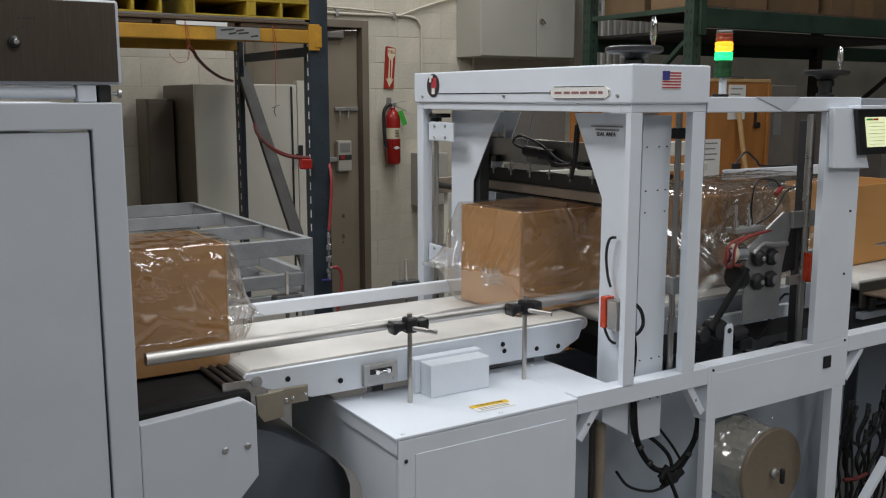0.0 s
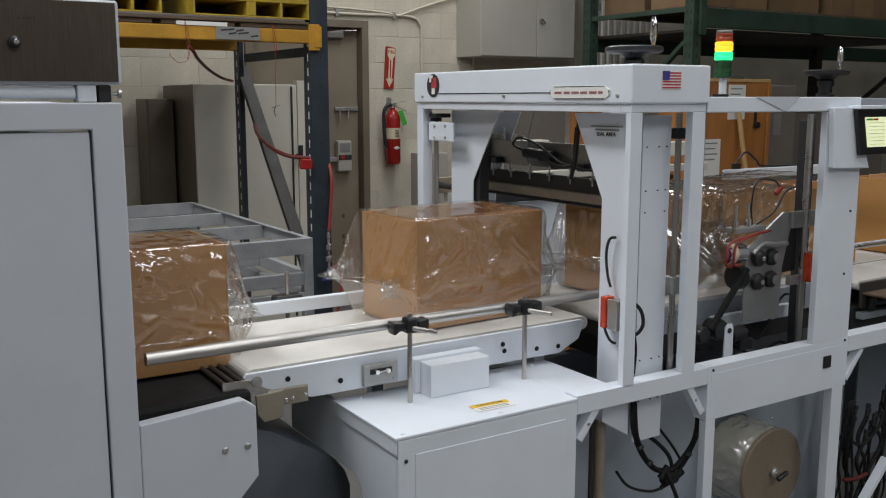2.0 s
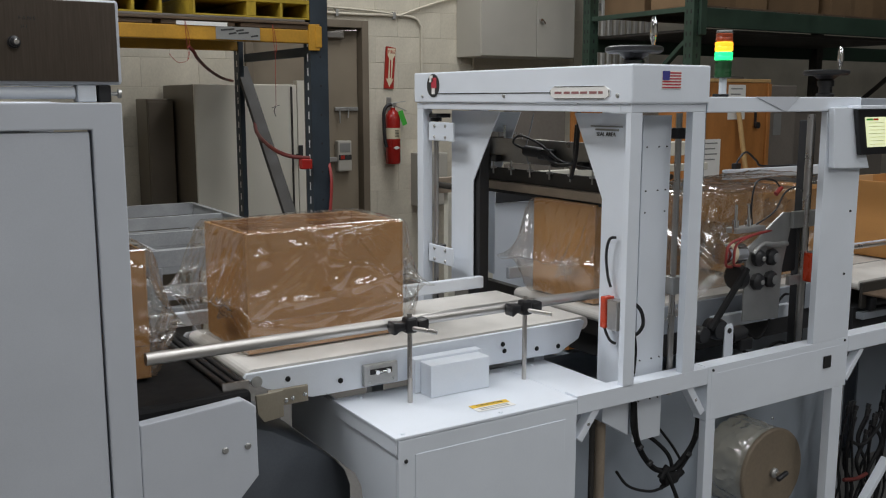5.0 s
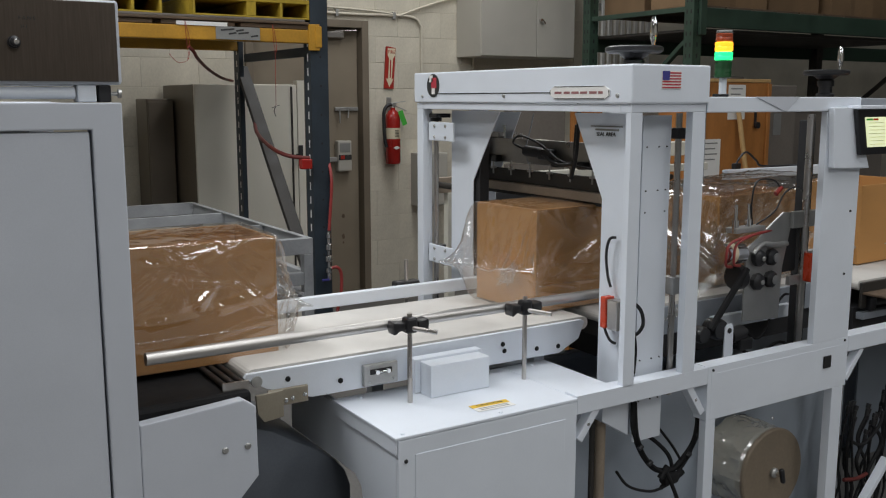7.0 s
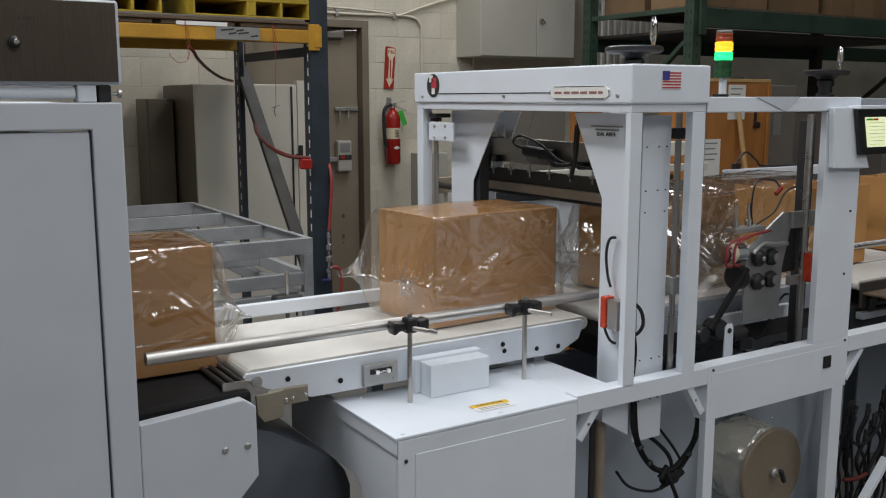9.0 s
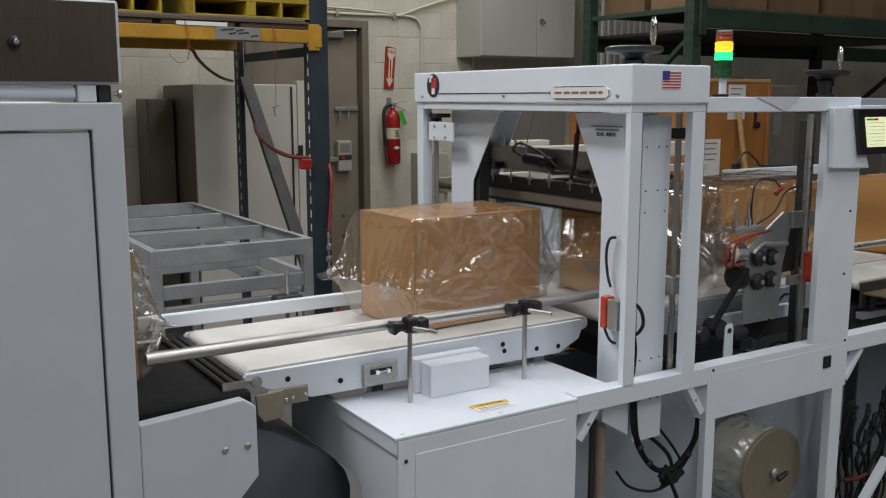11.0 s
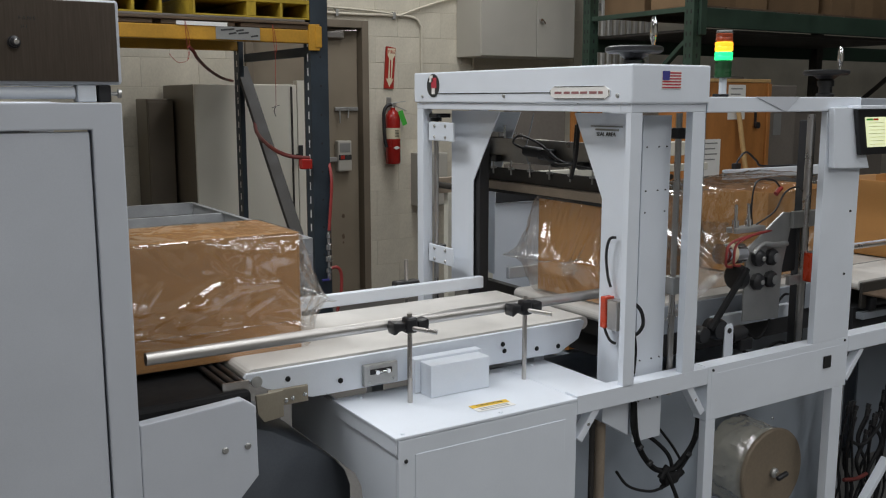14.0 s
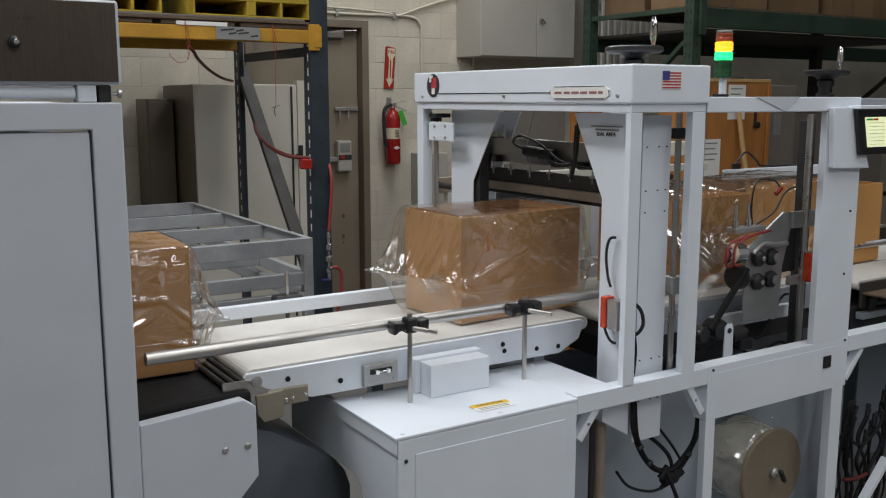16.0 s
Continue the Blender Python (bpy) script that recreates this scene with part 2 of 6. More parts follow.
def bar(p, q, w, h, bev=0.002, up=(0, 0, 1)):
    """A rectangular bar from p to q: w across, h along up."""
    p, q = Vector(p), Vector(q)
    d = (q - p).normalized()
    side = d.cross(Vector(up)).normalized()
    top = side.cross(d)
    bm = box(-w / 2, w / 2, -h / 2, h / 2, 0, (q - p).length, bev)
    m = Matrix((side, top, d)).transposed().to_4x4()
    bm.transform(Matrix.Translation(p) @ m)
    bmesh.ops.recalc_face_normals(bm, faces=bm.faces)
    return bm


def hose(points, r, seg=16, steps=6):
    """A round tube along a smooth line through the points."""
    pts = [Vector(p) for p in points]
    line = []
    for i in range(len(pts) - 1):
        p0, p1, p2, p3 = pts[max(i - 1, 0)], pts[i], pts[i + 1], pts[min(i + 2, len(pts) - 1)]
        for k in range(steps):
            t = k / steps
            line.append(0.5 * ((2 * p1) + (p2 - p0) * t + (2 * p0 - 5 * p1 + 4 * p2 - p3) * t * t + (3 * p1 - p0 - 3 * p2 + p3) * t ** 3))
    line.append(pts[-1])
    bm = bmesh.new()
    rings = []
    ref = Vector((0.31, 0.22, 0.92)).normalized()
    for i, c in enumerate(line):
        d = (line[min(i + 1, len(line) - 1)] - line[max(i - 1, 0)]).normalized()
        s = d.cross(ref)
        if s.length < 1e-3:
            s = d.cross(Vector((1, 0, 0)))
        s.normalize()
        u = s.cross(d).normalized()
        ref = u
        rings.append([bm.verts.new(c + r * (math.cos(a) * s + math.sin(a) * u)) for a in (2 * math.pi * k / seg for k in range(seg))])
    for a, b in zip(rings, rings[1:]):
        for k in range(seg):
            bm.faces.new((a[k], a[(k + 1) % seg], b[(k + 1) % seg], b[k]))
    bm.faces.new(rings[0][::-1])
    bm.faces.new(rings[-1])
    bmesh.ops.recalc_face_normals(bm, faces=bm.faces)
    return rounded(bm)


def lathe(profile, x, y, z, seg=28, axis="z"):
    """A turned form: (radius, height) pairs round an axis through x, y, z."""
    bm = bmesh.new()
    rings = []
    for r, h in profile:
        rings.append([bm.verts.new((max(r, 1e-4) * math.cos(2 * math.pi * k / seg), max(r, 1e-4) * math.sin(2 * math.pi * k / seg), h)) for k in range(seg)])
    for a, b in zip(rings, rings[1:]):
        for k in range(seg):
            bm.faces.new((a[k], a[(k + 1) % seg], b[(k + 1) % seg], b[k]))
    bm.faces.new(rings[0][::-1])
    bm.faces.new(rings[-1])
    bmesh.ops.recalc_face_normals(bm, faces=bm.faces)
    m = {"z": Matrix(), "y": pose(0, 0, 0, 90), "x": pose(0, 0, 0, 0, 90), "-x": pose(0, 0, 0, 0, -90)}[axis]
    bm.transform(Matrix.Translation((x, y, z)) @ m)
    return rounded(bm)


def lettering(text, size, mat, m, parent, name="lettering", depth=0.0006, shear=0.0):
    """Words in the built-in font as a mesh, at the pose m in the hall's coordinates."""
    cu = bpy.data.curves.new("letters", "FONT")
    cu.body, cu.size, cu.extrude, cu.shear, cu.align_x, cu.align_y = text, size, depth, shear, "CENTER", "CENTER"
    ob = bpy.data.objects.new("letters", cu)
    scene.collection.objects.link(ob)
    bpy.context.view_layer.update()
    me = bpy.data.meshes.new_from_object(ob.evaluated_get(bpy.context.evaluated_depsgraph_get()))
    bpy.data.objects.remove(ob)
    bm = bmesh.new()
    bm.from_mesh(me)
    bpy.data.meshes.remove(me)
    bm.transform(m)
    return part(name, bm, mat, parent, smooth=False)


def screw(x, y, z, axis, parent, r=0.006, mat=None, name="screw"):
    return part(name, lathe([(r, 0), (r, 0.002), (r * 0.7, 0.004), (0.0, 0.0045)], x, y, z, 12, axis), mat or CHROME, parent)


SLATE = material("dark_slate_paint", (0.105, 0.118, 0.138), 0.45, 0, 0.12, 5, 0.05, 200, 0.03)
CREAM = material("cream_enamel", (0.60, 0.58, 0.50), 0.45, 0, 0.06, 5, 0.03, 200, 0.03)
DARKBOX = material("grey_brown_board", (0.16, 0.14, 0.12), 0.8, 0, 0.12, 4, 0.06, 60, 0.1)
GREYBLUE = material("blue_grey_sheet", (0.17, 0.195, 0.23), 0.5, 0, 0.08, 5, 0.04, 200, 0.03)
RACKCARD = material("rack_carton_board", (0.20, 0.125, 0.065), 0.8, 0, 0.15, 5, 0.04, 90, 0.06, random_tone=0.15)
RUST = material("rust_stain", (0.15, 0.105, 0.07), 0.85, 0, 0.3, 20, 0.1, 120, 0.1)
BACKSHEET = material("pale_blue_grey_sheet", (0.36, 0.405, 0.46), 0.4, 0, 0.08, 4, 0.03, 200, 0.03)
JAWPLATE = material("worn_jaw_steel", (0.30, 0.285, 0.27), 0.33, 0.85, 0.15, 7, 0.06, 220, 0.03)
TANSTEEL = material("tan_tinted_steel", (0.36, 0.32, 0.25), 0.4, 0.6, 0.1, 12, 0.05, 240, 0.03)


# ---- the hall ----
WALL_Y = 6.6
DOOR_X0, DOOR_X1, DOOR_Z = 2.52, 3.41, 2.09


def hall():
    thing("floor", box(-7, 18, -6.2, 6.85, -0.2, 0, 0), CONCRETE, "grey sealed concrete factory floor", "floor", kind="structure")
    thing("ceiling", box(-7, 18, -6.2, 6.85, 5.0, 5.2, 0), CEIL, "plain grey factory ceiling", "ceiling", kind="structure")
    thing("wall_south", box(-7, 18, -6.2, -6, 0, 5, 0), GREYBOX, "plain painted factory wall", "wall", kind="structure")
    thing("wall_west", box(-7.2, -7, -6.2, 6.85, 0, 5, 0), GREYBOX, "plain painted factory wall", "wall", kind="structure")
    thing("wall_east", box(18, 18.2, -6.2, 6.85, 0, 5, 0), GREYBOX, "plain painted factory wall", "wall", kind="structure")
    w = WALL_Y + 0.004
    wall = thing("wall_north", join(box(-7, DOOR_X0 - 0.06, w, 6.85, 0, 5, 0), box(DOOR_X1 + 0.06, 18, w, 6.85, 0, 5, 0),
                                    box(DOOR_X0 - 0.06, DOOR_X1 + 0.06, w, 6.85, DOOR_Z + 0.06, 5, 0)),
                 JOINT, "cream painted concrete block wall", "wall", kind="structure")
    door = root("door_1", (DOOR_X0 + DOOR_X1) / 2, WALL_Y, 0, "closed taupe steel door in a brown frame", "door", kind="structure")
    part("door_leaf", box(DOOR_X0 + 0.003, DOOR_X1 - 0.003, 6.66, 6.70, 0.006, DOOR_Z - 0.003, 0.002), DOORPAINT, door)
    part("door_frame", join(box(DOOR_X0 - 0.058, DOOR_X0, 6.575, 6.72, 0, DOOR_Z + 0.058, 0.004), box(DOOR_X1, DOOR_X1 + 0.058, 6.575, 6.72, 0, DOOR_Z + 0.058, 0.004),
                            box(DOOR_X0, DOOR_X1, 6.575, 6.72, DOOR_Z, DOOR_Z + 0.058, 0.004)), FRAMEPAINT, door, "brown steel door frame")
    part("door_closer", join(box(3.02, 3.27, 6.60, 6.659, 2.01, 2.06, 0.008), bar((3.2, 6.62, 2.066), (3.37, 6.585, 2.07), 0.02, 0.008)), STEEL, door, "grey overhead door closer")
    part("latch", join(box(3.20, 3.40, 6.635, 6.659, 1.455, 1.485, 0.004), rod((3.23, 6.62, 1.47), (3.23, 6.62, 1.36), 0.006), rod((3.31, 6.62, 1.47), (3.30, 6.62, 1.40), 0.006)), DULL, door, "steel slide bolt")
    for cz, size in ((0.625, 0.020), (0.46, 0.024), (0.41, 0.011)):
        blot = [(3.262 + size * (0.6 + 0.5 * noise.noise(Vector((k * 1.3, cz * 9, 0)))) * math.cos(k * math.pi / 7), cz + size * (0.9 + 0.6 * noise.noise(Vector((k * 0.9, 4, cz * 7)))) * math.sin(k * math.pi / 7)) for k in range(14)]
        part("rust_blot", prism(blot, "y", 6.6585, 6.6598), RUST, door, "rust-brown blot on the paint")
    wall["label"] = "cream painted concrete block wall"
    return wall


def pallet_rack():
    """Blue upright frame with yellow beams; the frame is seen from its open side."""
    r = root("pallet_rack", 2.12, 5.1, 0, "dark blue pallet rack with yellow beams", "pallet rack")
    for y in (4.6, 5.68):
        d = 0.1 if y < 5 else 0.03
        c = prism([(2.08, y), (2.08 + d, y), (2.08 + d, y + 0.006), (2.086, y + 0.006), (2.086, y + 0.084), (2.08 + d, y + 0.084), (2.08 + d, y + 0.09), (2.08, y + 0.09)], "z", 0.008, 4.4)
        col = part("upright", c, BLUE, r)
        slots = bmesh.new()
        for i in range(40):
            z = 0.15 + i * 0.076
            slots = join(slots, box(2.0785, 2.0795, y + 0.032, y + 0.044, z, z + 0.04, 0))
        part("slots", slots, PAPER, col, "pale punched slots")["kind"] = "stuff"
        part("foot_plate", box(2.06, 2.2, y - 0.02, y + 0.11, 0, 0.008, 0.001), BLUE, r)
        if y < 5:
            marks = bmesh.new()
            for i in range(14):
                z = 0.4 + i * 0.152
                marks = join(marks, lathe([(0.006, 0), (0.006, 0.001)], 2.135, y - 0.0005, z, 8, "y"))
            part("hole", marks, SHADOWBOX, col)
    part("diagonal_brace", bar((2.12, 5.75, 1.745), (2.12, 4.80, 0.61), 0.03, 0.075, 0.003, (1, 0, 0)), DARKSTEEL, r, "dark steel diagonal brace")
    part("horizontal_brace", bar((2.12, 4.7, 1.80), (2.12, 5.66, 1.80), 0.03, 0.05, 0.003), BLUE, r)
    part("beam", box(-1.2, 2.08, 4.588, 4.63, 1.836, 1.905, 0.006), YELLOW, r)
    part("beam", box(-1.2, 2.08, 5.69, 5.73, 1.845, 1.905, 0.006), YELLOW, r)
    part("beam_connector", join(box(2.065, 2.125, 4.578, 4.596, 1.80, 1.935, 0.003), box(2.10, 2.135, 4.572, 4.60, 1.815, 1.925, 0.004)), YELLOW, r)
    for i, x in enumerate((-1.1, -0.5, 0.1, 0.7, 1.3, 1.7)):
        part("deck_board", box(x, x + 0.56 if x < 1.3 else x + 0.37, 4.6, 5.7, 1.908, 1.93, 0.003), DECK, r)
    tape = root("beam_label", 1.68, 4.586, 1.83, "grey tape label with black handwriting on the yellow beam", "label")
    part("tape", box(1.565, 1.795, 4.582, 4.587, 1.842, 1.905, 0.001), GREYTAPE, tape)
    for x0, x1, z in ((1.59, 1.66, 1.89), (1.67, 1.71, 1.888), (1.63, 1.67, 1.872), (1.68, 1.735, 1.875), (1.745, 1.785, 1.862)):
        part("handwriting_bar", bar((x0, 4.5812, z - 0.003), (x1, 4.5812, z + 0.004), 0.0008, 0.008, 0, (0, 0, 1)), INK, tape)
    thing("paper_strip", box(1.37, 1.625, 4.583, 4.587, 1.905, 1.924, 0.0005), PAPER, "white paper strip stuck on the yellow beam", "label")


def yellow_skid(x0, x1, runners, label):
    """A skid with open bays, seen from its end; runners: the left edge and width of each."""
    z, y0, y1 = 1.957, 4.60, 5.62
    r = root("skid", (x0 + x1) / 2, 5.1, z, label, "pallet", "skids on the rack")
    for x, w in runners:
        part("runner", box(x, x + w, y0, y1, z + 0.009, z + 0.078, 0.002), PALLETY, r)
    part("bottom_plate", box(x0, x1, y0, y0 + 0.22, z, z + 0.0085, 0.002), PALLETY, r)
    part("deck", box(x0, x1, y0, y1, z + 0.0785, z + 0.10, 0.002), PALLETY, r)
    # near-black plate at the back paints the shade inside the bays
    part("bay_shade_plate", box(x0, x1, y1 - 0.02, y1 - 0.005, z + 0.012, z + 0.078, 0), SHADOWBOX, r)
    # unseen block, added to keep the ceiling light off the rack
    part("shade_block", box(x0 + 0.02, x1 - 0.02, y0 + 0.05, y1 - 0.05, z + 0.101, z + 0.5, 0.004), DARKSTEEL, r, "unseen dark block added above the skid to shade the rack")
    return r


def shelf_sheets():
    b = root("shelf_sheet", 1.46, 5.1, 1.931, "dark weathered boards lying on the rack shelf", "timber", "boards on the rack")
    part("board", box(0.2, 2.07, 4.585, 4.86, 1.931, 1.944, 0.003), DECK, b)
    part("board", box(0.2, 2.07, 4.88, 5.6, 1.931, 1.944, 0.003), DECK, b)
    t = root("shelf_sheet", 1.2, 5.1, 1.944, "thin dark board on the rack shelf", "timber", "boards on the rack")
    part("board", box(0.3, 2.05, 4.592, 5.55, 1.9445, 1.9565, 0.003), DARKBOX, t)


def white_cabinet():
    r = root("tall_cabinet", 2.21, 6.24, 0, "tall off-white steel cabinet with brown side", "cabinet")
    part("body", box(1.85, 2.55, 5.9, 6.575, 0, 1.64, 0.006), CABDARK, r, "dark brown cabinet body")
    part("door", box(1.848, 2.545, 5.87, 5.898, 0.03, 1.643, 0.006), CABINET, r, "off-white door panel")
    part("edge_trim", box(2.548, 2.60, 5.868, 5.93, 0.03, 1.67, 0.004), CABINET, r)
    part("seal", box(2.50, 2.512, 5.862, 5.8715, 0.06, 1.63, 0.001), DARKSTEEL, r, "dark door gasket strip")
    part("handle", join(box(2.53, 2.545, 5.82, 5.872, 1.16, 1.18, 0.002), box(2.53, 2.56, 5.815, 5.83, 1.10, 1.24, 0.003)), SHADOWBOX, r)
    b = root("locker", 1.75, 6.43, 0, "dark brown steel locker against the wall", "locker")
    part("body", box(1.66, 1.835, 6.3, 6.575, 0, 1.55, 0.006), CABDARK, b)
    part("door", box(1.665, 1.83, 6.28, 6.298, 0.05, 1.53, 0.004), CABDARK, b)


def trough_table():
    """Grey welded stand with a divided open top."""
    x0, x1, y0, y1, zt = 0.881, 1.525, 3.39, 4.93, 1.0
    d = 0.064
    r = root("divided_stand", (x0 + x1) / 2, (y0 + y1) / 2, 0, "grey welded steel stand with a divided open top", "stand")
    for x in (x0, x1 - 0.04):
        for y in (y0, y1 - 0.04):
            part("leg", box(x, x + 0.04, y, y + 0.04, 0, zt - d - 0.001, 0.003), GREYMETAL, r)
    for x in (x0, x1 - 0.012):
        part("side_rail", box(x, x + 0.012, y0 + 0.0125, y1 - 0.0125, zt - d, zt, 0.002), GREYMETAL, r)
        part("rail_lip", box(x + (0.0125 if x == x0 else -0.0145), x + (0.0265 if x == x0 else -0.0005), y0 + 0.03, y1 - 0.03, zt - 0.004, zt + 0.001, 0.0008), GREYMETAL, r)
    for y in (y0, y1 - 0.012):
        part("end_rail", box(x0, x1, y, y + 0.012, zt - d, zt, 0.002), GREYMETAL, r)
    part("end_lip", box(x0 + 0.02, x1 - 0.02, y0 + 0.0125, y0 + 0.027, zt - 0.004, zt + 0.001, 0.0008), GREYMETAL, r)
    for y in (y0 + 0.50, y0 + 1.02):
        part("divider", box(x0 + 0.0125, x1 - 0.0125, y, y + 0.014, zt - d, zt - 0.004, 0.002), GREYMETAL, r)
    for z0, z1 in ((0.809, 0.862), (0.728, 0.781)):
        for y in (y0 + 0.004, y1 - 0.036):
            part("stretcher", box(x0 + 0.0405, x1 - 0.0405, y, y + 0.032, z0, z1, 0.003), GREYMETAL, r)
        for x in (x0 + 0.004, x1 - 0.036):
            part("stretcher", box(x, x + 0.032, y0 + 0.0405, y1 - 0.0405, z0, z1, 0.003), GREYMETAL, r)
    part("cross_bar", box(x0 + 0.037, x1 - 0.037, y0 + 0.5, y0 + 0.54, 0.815, 0.86, 0.003), GREYMETAL, r)


def outline_point(s):
    """A point of the packed carton's rounded outline at share s of its length, from the middle of its far side, and the seam's point that it shrinks to."""
    w, h, c = 0.1495, 0.320, 0.012
    straight = 2 * (2 * w + h) - 8 * c
    total = straight + 2 * math.pi * c
    d = (s % 1.0) * total
    legs = ((w, h / 2, 0, 1, h / 2 - c), (w - c, h - c, 0, 0, 0), (w - c, h, -1, 0, 2 * w - 2 * c), (-w + c, h - c, 1, 0, 0), (-w, h - c, 0, -1, h - 2 * c), (-w + c, c, 2, 0, 0),
            (-w + c, 0, 1, 0, 2 * w - 2 * c), (w - c, c, 3, 0, 0), (w, c, 0, 1, h / 2 - c))
    for k, (y, z, dy, dz, length) in enumerate(legs):
        if k % 2:
            arc = math.pi * c / 2
            if d <= arc:
                a = dy * math.pi / 2 + d / c
                return y + c * math.cos(a), z + c * math.sin(a)
            d -= arc
        else:
            if d <= length:
                return y + dy * d, z + dz * d
            d -= length
    return w, h / 2


def seam_point(s):
    """The flat seam's outline at share s: far edge, over to the near edge, and back below."""
    u = (s % 1.0) * 2
    y = 0.175 * (1 - 2 * u) if u < 1 else 0.175 * (2 * u - 3)
    return y, 0.132 + (0.002 if u < 1 else -0.002)


CARTON_L, CARTON_W, CARTON_H = 0.46, 0.294, 0.315


def open_carton(label, closed=False):
    """A carton, open-topped or with its flaps shut; its left end is at x = 0."""
    L, W, H, t, z0 = CARTON_L, CARTON_W, CARTON_H, 0.006, 0.004
    r = root("carton", 0, 0, 0, label, "box", "cartons on the line")
    for name, bm in (("bottom", box(0, L, -W / 2, W / 2, z0, z0 + t, 0.001)),
                     ("end_wall", box(0, t, -W / 2, W / 2, z0 + t, H, 0.0015)), ("end_wall", box(L - t, L, -W / 2, W / 2, z0 + t, H, 0.0015)),
                     ("side_wall", box(t, L - t, -W / 2, -W / 2 + t, z0 + t, H, 0.0015)), ("side_wall", box(t, L - t, W / 2 - t, W / 2, z0 + t, H, 0.0015))):
        part(name, bm, CARD, r)
    if closed:
        part("top_flap", box(0.001, L - 0.001, -W / 2 + 0.001, -0.001, H + 0.0004, H + 0.0042, 0.001), CARD, r)
        part("top_flap", box(0.001, L - 0.001, 0.001, W / 2 - 0.001, H + 0.0004, H + 0.0042, 0.001), CARD, r)
    else:
        part("contents", box(t + 0.002, L - t - 0.002, -W / 2 + t + 0.002, W / 2 - t - 0.002, z0 + t, H - 0.24, 0.004), CARDIN, r, "tan cardboard packed inside")
        part("inner_flap", box(0.12, 0.30, W / 2 - t - 0.010, W / 2 - t - 0.004, H - 0.239, H + 0.003, 0.001), CARDIN, r, "paler flap standing inside")
    return r


